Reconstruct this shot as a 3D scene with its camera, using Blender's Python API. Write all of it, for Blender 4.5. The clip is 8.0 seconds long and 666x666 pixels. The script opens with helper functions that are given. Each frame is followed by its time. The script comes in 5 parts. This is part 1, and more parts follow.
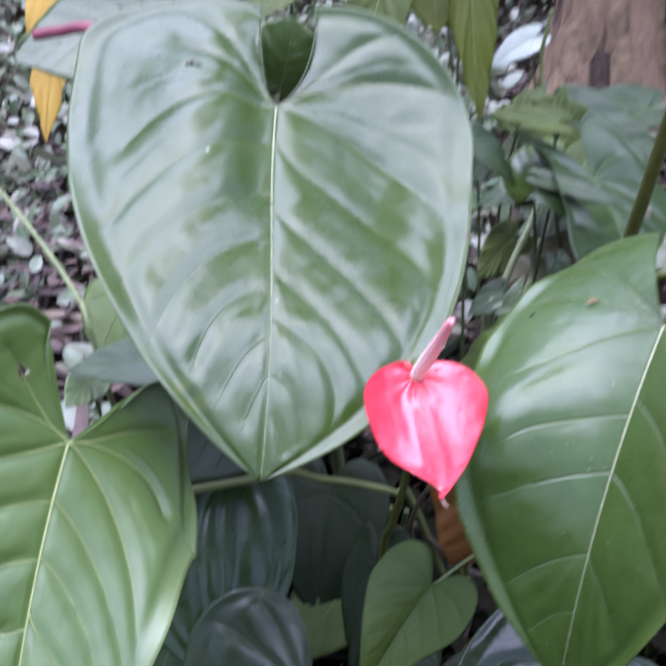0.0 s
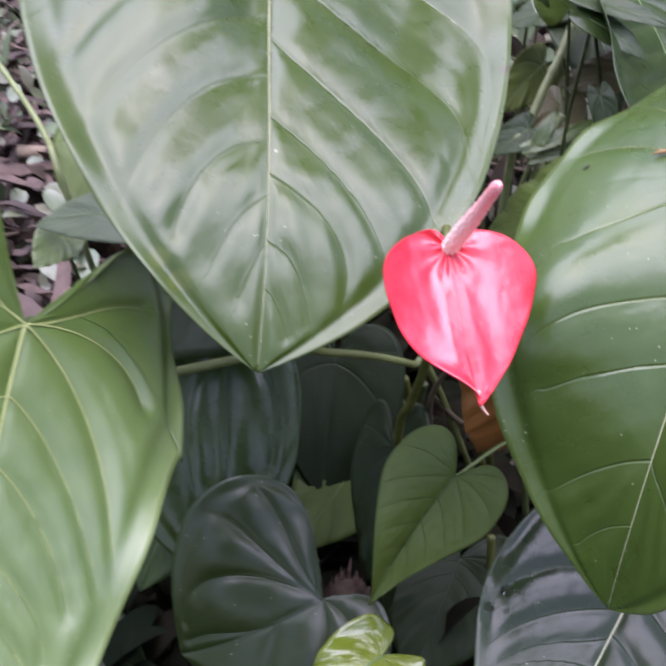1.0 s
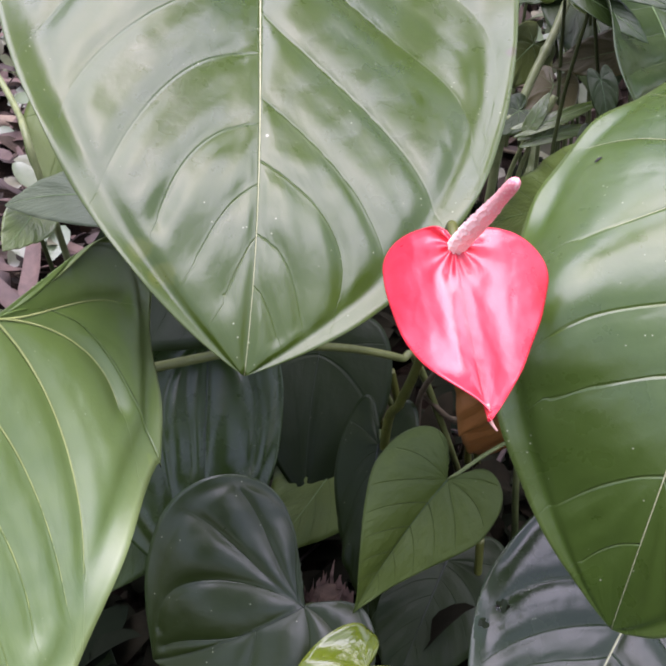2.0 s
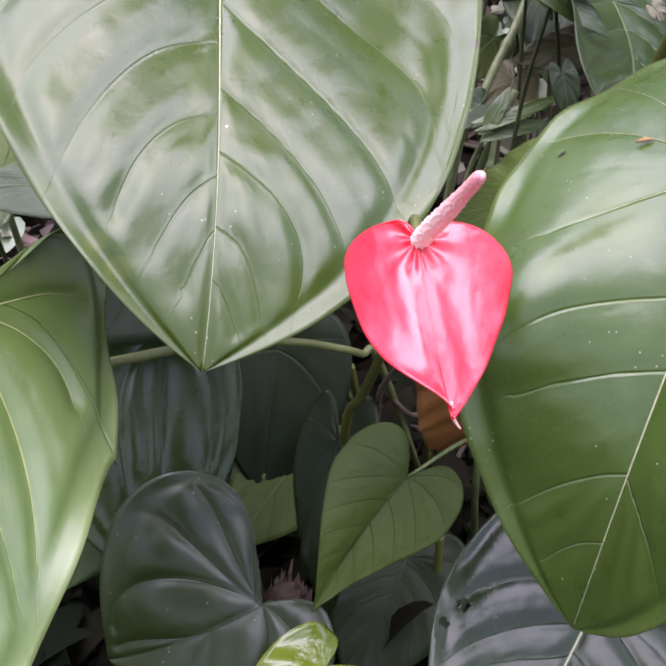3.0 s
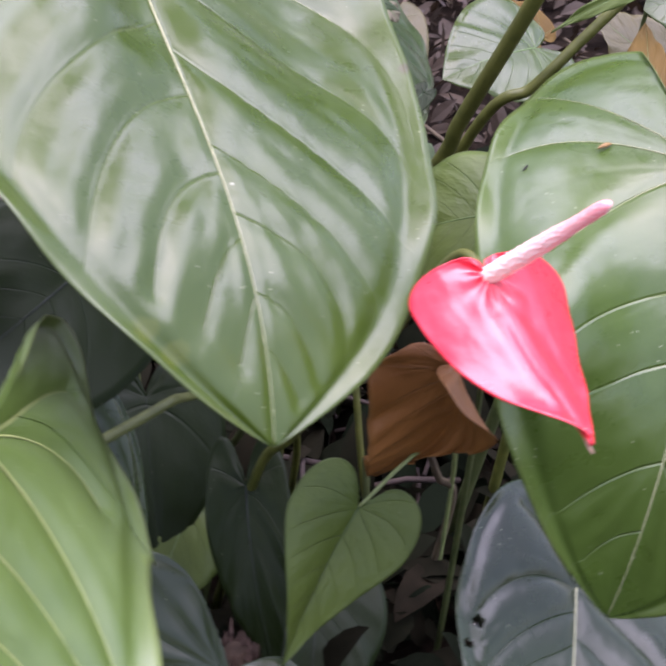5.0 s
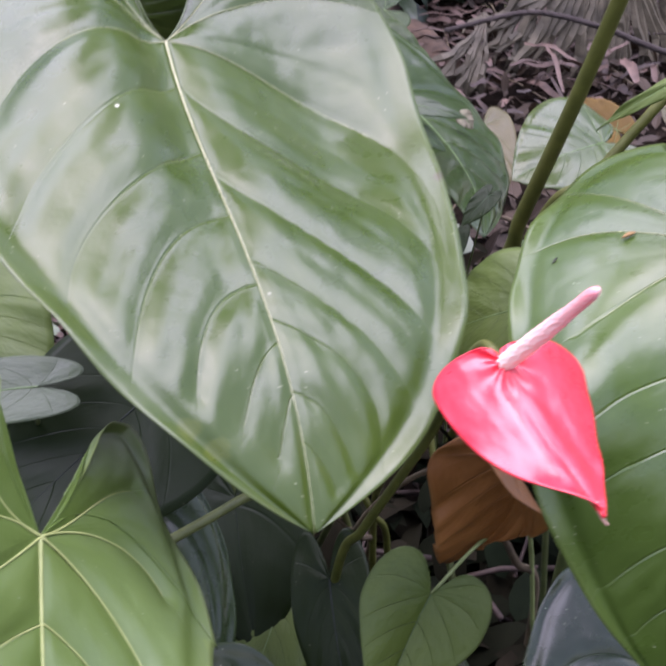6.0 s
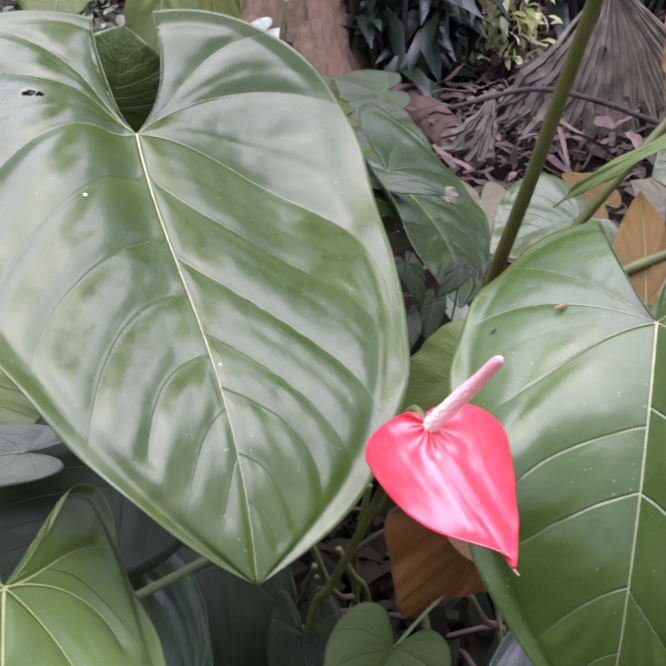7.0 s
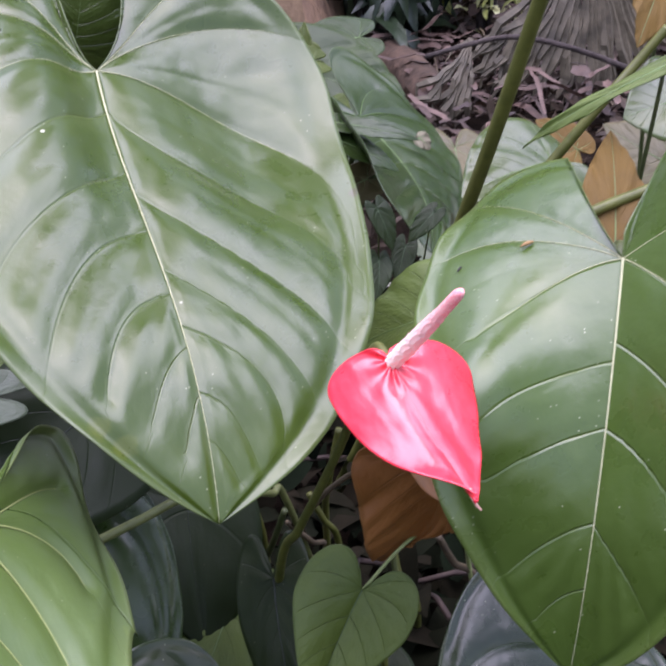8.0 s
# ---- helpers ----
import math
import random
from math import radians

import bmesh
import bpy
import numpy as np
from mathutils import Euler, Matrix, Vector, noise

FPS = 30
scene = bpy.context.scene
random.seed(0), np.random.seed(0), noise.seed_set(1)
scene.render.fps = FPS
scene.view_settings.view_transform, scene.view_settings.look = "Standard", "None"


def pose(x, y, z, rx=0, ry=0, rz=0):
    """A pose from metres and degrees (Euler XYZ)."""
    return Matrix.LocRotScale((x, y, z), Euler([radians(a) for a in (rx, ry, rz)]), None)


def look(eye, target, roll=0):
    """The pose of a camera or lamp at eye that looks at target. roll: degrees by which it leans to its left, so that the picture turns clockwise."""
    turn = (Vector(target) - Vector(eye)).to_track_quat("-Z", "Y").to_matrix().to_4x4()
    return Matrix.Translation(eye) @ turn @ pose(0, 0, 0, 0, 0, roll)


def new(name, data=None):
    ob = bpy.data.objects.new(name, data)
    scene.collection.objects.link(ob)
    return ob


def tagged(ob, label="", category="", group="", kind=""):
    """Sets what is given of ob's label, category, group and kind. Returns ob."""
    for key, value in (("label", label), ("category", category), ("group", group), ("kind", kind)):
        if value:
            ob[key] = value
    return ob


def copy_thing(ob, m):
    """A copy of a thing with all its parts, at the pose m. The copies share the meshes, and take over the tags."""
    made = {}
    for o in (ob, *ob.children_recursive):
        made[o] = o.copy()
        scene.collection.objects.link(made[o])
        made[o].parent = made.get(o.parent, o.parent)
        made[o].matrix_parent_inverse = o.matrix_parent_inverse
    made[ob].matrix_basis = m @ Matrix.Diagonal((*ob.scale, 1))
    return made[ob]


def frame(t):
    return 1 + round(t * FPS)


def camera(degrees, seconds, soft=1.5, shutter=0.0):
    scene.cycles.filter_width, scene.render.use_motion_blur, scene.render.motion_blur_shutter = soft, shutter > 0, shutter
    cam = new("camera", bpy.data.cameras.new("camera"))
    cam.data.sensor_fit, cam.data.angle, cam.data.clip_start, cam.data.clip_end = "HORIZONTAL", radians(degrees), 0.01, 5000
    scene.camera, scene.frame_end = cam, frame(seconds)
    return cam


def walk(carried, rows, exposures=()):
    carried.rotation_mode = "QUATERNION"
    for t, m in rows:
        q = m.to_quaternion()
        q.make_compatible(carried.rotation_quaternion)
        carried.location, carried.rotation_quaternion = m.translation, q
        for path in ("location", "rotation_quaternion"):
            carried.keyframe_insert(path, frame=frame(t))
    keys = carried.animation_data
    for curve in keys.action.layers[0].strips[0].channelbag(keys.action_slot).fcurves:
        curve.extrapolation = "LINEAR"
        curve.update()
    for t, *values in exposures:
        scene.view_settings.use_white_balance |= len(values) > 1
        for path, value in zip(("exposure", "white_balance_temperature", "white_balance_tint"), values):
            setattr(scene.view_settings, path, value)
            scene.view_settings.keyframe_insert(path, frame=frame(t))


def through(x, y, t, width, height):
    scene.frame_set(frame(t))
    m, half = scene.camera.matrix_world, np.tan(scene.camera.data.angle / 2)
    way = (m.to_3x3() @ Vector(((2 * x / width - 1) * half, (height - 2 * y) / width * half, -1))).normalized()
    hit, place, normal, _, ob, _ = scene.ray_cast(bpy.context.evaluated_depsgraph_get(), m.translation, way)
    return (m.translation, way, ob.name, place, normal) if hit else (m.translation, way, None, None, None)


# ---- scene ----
cam = camera(29.8, 8.0, soft=2.3, shutter=0.75)
PATH = [
    (0, (0.0296, -0.8257, 0.9041), (-0.0747, 0.9876, 0.0670), -2.91),
    (0.5, (0.0179, -0.7487, 0.8775), (-0.1208, 0.9857, -0.1087), -3.41),
    (1, (0.0163, -0.6774, 0.8570), (-0.0970, 1.0015, -0.2240), -3.15),
    (1.2, (0.0143, -0.6559, 0.8479), (-0.0596, 1.0109, -0.2550), -2.20),
    (2.3, (-0.0013, -0.6231, 0.8405), (-0.0515, 1.0272, -0.2883), -0.70),
    (2.5, (-0.0008, -0.6189, 0.8378), (-0.0212, 1.0266, -0.2989), -0.27),
    (3, (-0.0011, -0.6168, 0.8370), (0.0032, 1.0342, -0.2918), 0.26),
    (3.5, (-0.0000, -0.6200, 0.8400), (-0.0000, 1.0381, -0.2784), -0.00),
    (4, (-0.0070, -0.6232, 0.8400), (0.0272, 1.0415, -0.2680), 1.03),
    (4.5, (-0.0902, -0.6015, 0.8377), (0.2427, 1.0242, -0.2787), 1.59),
    (4.7, (-0.1381, -0.5760, 0.8398), (0.3283, 1.0021, -0.2968), 1.95),
    (5, (-0.2355, -0.5347, 0.8393), (0.4555, 0.9770, -0.2730), 4.11),
    (5.2, (-0.2455, -0.5335, 0.8410), (0.4129, 1.0240, -0.2271), 1.29),
    (6.3, (-0.1743, -0.6307, 0.8743), (0.2883, 1.0867, -0.0404), -4.49),
    (6.5, (-0.1655, -0.6465, 0.8817), (0.2820, 1.0985, 0.0128), -5.50),
    (7, (-0.1568, -0.6656, 0.8872), (0.2975, 1.0770, 0.0172), -4.63),
    (7.5, (-0.1494, -0.6761, 0.8802), (0.3421, 1.0410, -0.0199), -4.28),
    (8, (-0.1462, -0.6659, 0.8714), (0.3223, 1.0407, -0.0603), -4.65),
]
EXPOSURES = [(0.0, 2.1, 5650, 25), (0.5, 2.0, 6000, 26), (1.0, 2.02, 6300, 27), (2.5, 2.12, 6600, 28), (4.5, 2.2, 6600, 29), (5.0, 2.23, 6500, 30), (6.5, 2.08, 6400, 29), (8.0, 2.1, 6350, 28)]
walk(cam, [(t, look(eye, target, roll)) for t, eye, target, roll in PATH], EXPOSURES)

# ---- light: bright overcast sky above a clearing under trees
world = bpy.data.worlds.new("overcast_sky")
scene.world = world
world.use_nodes = True
wn = world.node_tree
sky = wn.nodes.new("ShaderNodeTexSky")
sky.sky_type = "NISHITA"
sky.sun_disc = False
sky.sun_elevation, sky.sun_rotation = radians(86), radians(60)
sky.air_density, sky.dust_density, sky.ozone_density = 1.0, 2.0, 1.0
cloud = wn.nodes.new("ShaderNodeHueSaturation")
cloud.inputs["Saturation"].default_value = 0.7
wn.links.new(sky.outputs["Color"], cloud.inputs["Color"])
wn.links.new(cloud.outputs["Color"], wn.nodes["Background"].inputs["Color"])
wn.nodes["Background"].inputs["Strength"].default_value = 0.122
sun = new("sun", bpy.data.lights.new("sun", "SUN"))
sun.data.energy, sun.data.angle, sun.data.color = 2.1, radians(81), (0.88, 0.89, 1.06)
sun.matrix_world = look((0.302, 0.174, 4.988), (0, 0, 0))


# ---- materials
def shader(name, rough=0.5, spec=0.5):
    m = bpy.data.materials.new(name)
    m.use_nodes = True
    nt = m.node_tree
    b = nt.nodes["Principled BSDF"]
    b.inputs["Roughness"].default_value = rough
    b.inputs["Specular IOR Level"].default_value = spec
    return m, nt, b


def calc(nt, op, a, b=None, c=None):
    n = nt.nodes.new("ShaderNodeMath")
    n.operation = op
    for i, v in enumerate((a, b, c)):
        if v is None:
            continue
        if isinstance(v, (int, float)):
            n.inputs[i].default_value = v
        else:
            nt.links.new(v, n.inputs[i])
    return n.outputs[0]


def mixed(nt, fac, a, b):
    n = nt.nodes.new("ShaderNodeMix")
    n.data_type = "RGBA"
    for sock, v in ((n.inputs[0], fac), (n.inputs[6], a), (n.inputs[7], b)):
        if isinstance(v, (int, float)):
            sock.default_value = v
        elif isinstance(v, tuple):
            sock.default_value = (*v, 1)
        else:
            nt.links.new(v, sock)
    return n.outputs[2]


def ranged(nt, v, a, b, c=0.0, d=1.0):
    n = nt.nodes.new("ShaderNodeMapRange")
    nt.links.new(v, n.inputs[0])
    for i, x in enumerate((a, b, c, d)):
        n.inputs[1 + i].default_value = x
    return n.outputs[0]


def grain(nt, scale, detail=4.0, rough=0.55):
    c = nt.nodes.new("ShaderNodeTexCoord")
    n = nt.nodes.new("ShaderNodeTexNoise")
    n.inputs["Scale"].default_value, n.inputs["Detail"].default_value, n.inputs["Roughness"].default_value = scale, detail, rough
    nt.links.new(c.outputs["Object"], n.inputs["Vector"])
    return n.outputs["Fac"]


def relief(nt, b, height, strength, distance):
    n = nt.nodes.new("ShaderNodeBump")
    n.inputs["Strength"].default_value, n.inputs["Distance"].default_value = strength, distance
    nt.links.new(height, n.inputs["Height"])
    nt.links.new(n.outputs[0], b.inputs["Normal"])


def leaf_material(name, deep, light, vein, rough=0.32, spec=0.5, vein_show=0.5, specks=0.4, edge=None, marks=(), crinkle=0.5):
    """Waxy leaf: mottled green, pale lateral veins along the blade's own vein coordinate, dust specks."""
    m, nt, b = shader(name, rough, spec)
    uv = nt.nodes.new("ShaderNodeUVMap")
    sep = nt.nodes.new("ShaderNodeSeparateXYZ")
    nt.links.new(uv.outputs[0], sep.inputs[0])
    s, ph = sep.outputs[0], sep.outputs[1]
    near = calc(nt, "ABSOLUTE", calc(nt, "SUBTRACT", calc(nt, "FRACT", calc(nt, "ADD", ph, 0.5)), 0.5))
    line = calc(nt, "MULTIPLY", ranged(nt, near, 0.028, 0.0), ranged(nt, s, 0.95, 0.2, 0.15, 1.0))
    rim = calc(nt, "ADD", calc(nt, "MULTIPLY", ranged(nt, s, 0.93, 0.95), 0.2), calc(nt, "MULTIPLY", ranged(nt, s, 0.97, 0.995), 0.6))
    big, small = grain(nt, 9, 3), grain(nt, 70, 5)
    base = mixed(nt, ranged(nt, big, 0.3, 0.72), deep, light)
    base = mixed(nt, calc(nt, "MULTIPLY", ranged(nt, small, 0.45, 0.75), 0.35), base, light)
    base = mixed(nt, calc(nt, "MULTIPLY", line, vein_show), base, vein)
    base = mixed(nt, calc(nt, "MULTIPLY", rim, 0.32), base, edge or vein)
    vor = nt.nodes.new("ShaderNodeTexVoronoi")
    vor.inputs["Scale"].default_value = 150
    co = nt.nodes.new("ShaderNodeTexCoord")
    nt.links.new(co.outputs["Object"], vor.inputs["Vector"])
    dot = calc(nt, "MULTIPLY", ranged(nt, vor.outputs["Distance"], 0.085, 0.05), ranged(nt, grain(nt, 33, 1), 0.52, 0.57))
    base = mixed(nt, calc(nt, "MULTIPLY", dot, specks), base, (0.42, 0.44, 0.30))
    for place, radius, colour in marks:
        far = nt.nodes.new("ShaderNodeVectorMath")
        far.operation = "DISTANCE"
        nt.links.new(co.outputs["Object"], far.inputs[0])
        far.inputs[1].default_value = place
        ragged = calc(nt, "ADD", far.outputs["Value"], calc(nt, "MULTIPLY", calc(nt, "SUBTRACT", grain(nt, 120, 3), 0.5), radius * 1.2))
        base = mixed(nt, ranged(nt, ragged, radius, radius * 0.6, 0.0, 0.85), base, colour)
    nt.links.new(base, b.inputs["Base Color"])
    nt.links.new(ranged(nt, calc(nt, "ADD", calc(nt, "MULTIPLY", small, 0.5), calc(nt, "MULTIPLY", big, 0.5)), 0.3, 0.7, rough - 0.05, rough + 0.12), b.inputs["Roughness"])
    along = nt.nodes.new("ShaderNodeCombineXYZ")
    nt.links.new(calc(nt, "MULTIPLY", s, 7.0), along.inputs[0])
    nt.links.new(calc(nt, "MULTIPLY", ph, 3.2), along.inputs[1])
    crease = nt.nodes.new("ShaderNodeTexNoise")
    crease.inputs["Scale"].default_value, crease.inputs["Detail"].default_value = 1.0, 2.0
    nt.links.new(along.outputs[0], crease.inputs["Vector"])
    wrinkle = calc(nt, "ADD", calc(nt, "MULTIPLY", grain(nt, 26, 3, 0.55), 0.35), calc(nt, "MULTIPLY", crease.outputs["Fac"], 1.6 * crinkle))
    relief(nt, b, calc(nt, "SUBTRACT", calc(nt, "ADD", calc(nt, "MULTIPLY", small, 0.35), calc(nt, "MULTIPLY", wrinkle, 1.0)), calc(nt, "MULTIPLY", line, 3.2 * vein_show)), 0.5, 0.002)
    return m


def plain_material(name, dark, light, rough, scale=30, bump=0.3, dist=0.002, spec=0.4):
    m, nt, b = shader(name, rough, spec)
    big, small = grain(nt, scale * 0.2, 3), grain(nt, scale, 6, 0.65)
    base = mixed(nt, ranged(nt, small, 0.3, 0.7), dark, light)
    base = mixed(nt, calc(nt, "MULTIPLY", ranged(nt, big, 0.4, 0.7), 0.4), base, dark)
    nt.links.new(base, b.inputs["Base Color"])
    relief(nt, b, small, bump, dist)
    return m


def cloud_material(name, colours, rough=0.5, through=0.25, spec=0.5):
    """Small leaves or litter: each piece takes its own colour."""
    m, nt, b = shader(name, rough, spec)
    geo = nt.nodes.new("ShaderNodeNewGeometry")
    ramp = nt.nodes.new("ShaderNodeValToRGB")
    ramp.color_ramp.interpolation = "LINEAR"
    for i, c in enumerate(colours):
        at = i / (len(colours) - 1)
        e = ramp.color_ramp.elements[0 if i == 0 else 1] if i in (0, len(colours) - 1) else ramp.color_ramp.elements.new(at)
        e.position, e.color = at, (*c, 1)
    nt.links.new(geo.outputs["Random Per Island"], ramp.inputs[0])
    small = grain(nt, 60, 4)
    base = mixed(nt, ranged(nt, small, 0.35, 0.7, 0, 0.45), ramp.outputs[0], tuple(0.45 * v for v in colours[0]))
    nt.links.new(base, b.inputs["Base Color"])
    if through:
        tr = nt.nodes.new("ShaderNodeBsdfTranslucent")
        nt.links.new(base, tr.inputs[0])
        mx = nt.nodes.new("ShaderNodeMixShader")
        mx.inputs[0].default_value = through
        nt.links.new(b.outputs[0], mx.inputs[1])
        nt.links.new(tr.outputs[0], mx.inputs[2])
        nt.links.new(mx.outputs[0], nt.nodes["Material Output"].inputs[0])
    relief(nt, b, small, 0.3, 0.003)
    return m


def spadix_material():
    m, nt, b = shader("pink_spadix", 0.45, 0.4)
    uv = nt.nodes.new("ShaderNodeUVMap")
    sep = nt.nodes.new("ShaderNodeSeparateXYZ")
    nt.links.new(uv.outputs[0], sep.inputs[0])
    ramp = nt.nodes.new("ShaderNodeValToRGB")
    for at, c in ((0.0, (0.92, 0.80, 0.70)), (0.5, (0.92, 0.74, 0.66)), (0.82, (0.90, 0.56, 0.53)), (1.0, (0.80, 0.24, 0.26))):
        e = ramp.color_ramp.elements[0] if at == 0 else ramp.color_ramp.elements[1] if at == 1 else ramp.color_ramp.elements.new(at)
        e.position, e.color = at, (*c, 1)
    nt.links.new(sep.outputs[0], ramp.inputs[0])
    small = grain(nt, 900, 2)
    nt.links.new(mixed(nt, ranged(nt, small, 0.5, 0.7, 0, 0.5), ramp.outputs[0], (0.95, 0.85, 0.76)), b.inputs["Base Color"])
    relief(nt, b, small, 0.5, 0.0006)
    return m


def bark_material():
    """Peeling bark: tan plates between dark upright cracks."""
    m, nt, b = shader("brown_bark", 0.8, 0.3)
    c = nt.nodes.new("ShaderNodeTexCoord")
    mp = nt.nodes.new("ShaderNodeMapping")
    mp.inputs["Scale"].default_value = (1, 1, 0.22)
    nt.links.new(c.outputs["Object"], mp.inputs[0])
    out = []
    for scale, detail in ((11, 5), (60, 4)):
        n = nt.nodes.new("ShaderNodeTexNoise")
        n.inputs["Scale"].default_value, n.inputs["Detail"].default_value = scale, detail
        nt.links.new(mp.outputs[0], n.inputs["Vector"])
        out.append(n.outputs["Fac"])
    base = mixed(nt, ranged(nt, out[0], 0.43, 0.52), (0.032, 0.019, 0.013), (0.21, 0.132, 0.080))
    base = mixed(nt, ranged(nt, out[1], 0.4, 0.7, 0, 0.6), base, (0.12, 0.08, 0.06))
    nt.links.new(base, b.inputs["Base Color"])
    relief(nt, b, calc(nt, "ADD", out[0], calc(nt, "MULTIPLY", out[1], 0.3)), 0.9, 0.03)
    return m


def water_material():
    m, nt, b = shader("water", 0.02, 0.5)
    b.inputs["Transmission Weight"].default_value = 1.0
    b.inputs["IOR"].default_value = 1.33
    return m


GREEN = leaf_material("waxy_green_leaf", (0.025, 0.044, 0.005), (0.038, 0.062, 0.008), (0.11, 0.14, 0.05), rough=0.27, spec=0.5, vein_show=0.45, specks=0.5, crinkle=0.15)
STAINED = leaf_material("stained_green_leaf", (0.023, 0.044, 0.003), (0.035, 0.060, 0.005), (0.11, 0.14, 0.05), rough=0.27, spec=0.5, vein_show=0.2, specks=0.5, crinkle=0.15, marks=(((-0.067, 0.002, 0.034), 0.008, (0.13, 0.12, 0.06)), ((0.150, -0.083, -0.087), 0.005, (0.05, 0.045, 0.02)), ((-0.054, -0.251, -0.124), 0.008, (0.055, 0.075, 0.010)), ((-0.042, -0.258, -0.135), 0.008, (0.055, 0.075, 0.010)), ((-0.046, -0.085, -0.008), 0.0018, (0.5, 0.5, 0.4)), ((0.009, -0.185, -0.0925), 0.0016, (0.5, 0.5, 0.4))))
FRESH = leaf_material("fresh_green_leaf", (0.038, 0.068, 0.010), (0.066, 0.102, 0.018), (0.26, 0.30, 0.09), rough=0.28, spec=0.6, vein_show=0.3, specks=0.3)
TORN = leaf_material("fresh_leaf_with_torn_margin", (0.052, 0.094, 0.013), (0.080, 0.130, 0.021), (0.28, 0.32, 0.13), rough=0.42, spec=0.75, vein_show=0.4, specks=0.3, crinkle=0.3, marks=(((-0.0245, -0.0046, 0.0578), 0.009, (0.10, 0.11, 0.03)), ((0.071, 0.004, -0.098), 0.008, (0.16, 0.22, 0.012)), ((0.0665, -0.008, -0.1), 0.005, (0.33, 0.36, 0.14))))
DEEP = leaf_material("deep_green_leaf", (0.012, 0.027, 0.004), (0.021, 0.040, 0.006), (0.06, 0.09, 0.03), rough=0.3, spec=0.38, vein_show=0.3, specks=0.2, crinkle=0.2)
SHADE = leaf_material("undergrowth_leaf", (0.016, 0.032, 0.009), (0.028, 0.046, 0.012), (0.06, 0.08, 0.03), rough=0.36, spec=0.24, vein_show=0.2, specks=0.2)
OLIVEGREEN = leaf_material("yellow_green_leaf", (0.034, 0.050, 0.006), (0.056, 0.075, 0.010), (0.14, 0.17, 0.04), rough=0.5, spec=0.25, vein_show=0.2, specks=0.2)
OLIVEDARK = leaf_material("olive_young_leaf", (0.036, 0.046, 0.003), (0.055, 0.068, 0.005), (0.12, 0.13, 0.03), rough=0.5, spec=0.1, vein_show=0.3, specks=0.1)
# leaf green taken nearly to black, so the shade is in its colour
SHADEDARK = leaf_material("shade_dark_leaf", (0.006, 0.012, 0.002), (0.010, 0.019, 0.004), (0.02, 0.03, 0.012), rough=0.42, spec=0.15, vein_show=0.2, specks=0.2, crinkle=0.2)
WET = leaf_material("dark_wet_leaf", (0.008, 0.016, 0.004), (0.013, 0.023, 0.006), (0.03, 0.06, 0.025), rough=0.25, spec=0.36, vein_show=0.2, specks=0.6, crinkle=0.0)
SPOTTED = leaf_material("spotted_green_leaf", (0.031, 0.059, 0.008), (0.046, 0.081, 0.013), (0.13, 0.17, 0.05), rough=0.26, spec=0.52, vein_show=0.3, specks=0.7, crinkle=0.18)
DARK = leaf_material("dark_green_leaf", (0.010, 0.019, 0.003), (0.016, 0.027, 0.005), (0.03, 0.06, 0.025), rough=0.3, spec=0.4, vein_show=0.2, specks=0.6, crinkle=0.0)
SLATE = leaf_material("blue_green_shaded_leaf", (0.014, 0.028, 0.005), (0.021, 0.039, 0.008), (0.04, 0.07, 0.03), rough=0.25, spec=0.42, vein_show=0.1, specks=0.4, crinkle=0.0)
MATT = leaf_material("dull_green_leaf", (0.050, 0.080, 0.012), (0.072, 0.106, 0.016), (0.020, 0.036, 0.008), rough=0.5, spec=0.35, vein_show=0.6, specks=0.2)
ORANGE = leaf_material("withered_orange_leaf", (0.13, 0.045, 0.010), (0.23, 0.09, 0.018), (0.24, 0.12, 0.04), rough=0.5, vein_show=0.3, specks=0.2)
YELLOWED = leaf_material("yellowed_leaf", (0.075, 0.042, 0.007), (0.12, 0.072, 0.014), (0.17, 0.11, 0.04), rough=0.6, spec=0.2, vein_show=0.3, specks=0.2)
YELLOW = leaf_material("bright_yellow_leaf", (0.26, 0.15, 0.015), (0.38, 0.24, 0.03), (0.4, 0.28, 0.08), rough=0.5, spec=0.3, vein_show=0.3, specks=0.2)
OLD = leaf_material("old_olive_leaf", (0.045, 0.04, 0.01), (0.075, 0.062, 0.016), (0.12, 0.1, 0.03), rough=0.5, vein_show=0.3, specks=0.2)
RED = leaf_material("red_spathe", (0.56, 0.012, 0.026), (0.66, 0.020, 0.042), (0.65, 0.03, 0.07), rough=0.26, spec=0.9, vein_show=0.0, specks=0.0, edge=(0.6, 0.014, 0.035), crinkle=0.1)
RIB = plain_material("pale_rib", (0.30, 0.31, 0.17), (0.42, 0.42, 0.26), 0.45, 120)
FRESHRIB = plain_material("yellowish_rib", (0.21, 0.25, 0.08), (0.30, 0.34, 0.13), 0.45, 120)
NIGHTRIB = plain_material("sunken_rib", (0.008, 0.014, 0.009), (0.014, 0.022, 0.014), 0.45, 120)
PALE = leaf_material("bleached_leaf", (0.12, 0.11, 0.07), (0.22, 0.20, 0.135), (0.12, 0.11, 0.085), rough=0.6, spec=0.2, vein_show=0.3, specks=0.0)
DULLRIB = plain_material("dull_rib", (0.09, 0.15, 0.05), (0.14, 0.21, 0.08), 0.5, 120)
DARKRIB = plain_material("dark_rib", (0.03, 0.06, 0.025), (0.05, 0.09, 0.04), 0.5, 120)
RUSTRIB = plain_material("rusty_rib", (0.2, 0.08, 0.02), (0.3, 0.14, 0.05), 0.5, 120)
STEM = plain_material("green_stem", (0.035, 0.05, 0.015), (0.075, 0.09, 0.03), 0.45, 60)
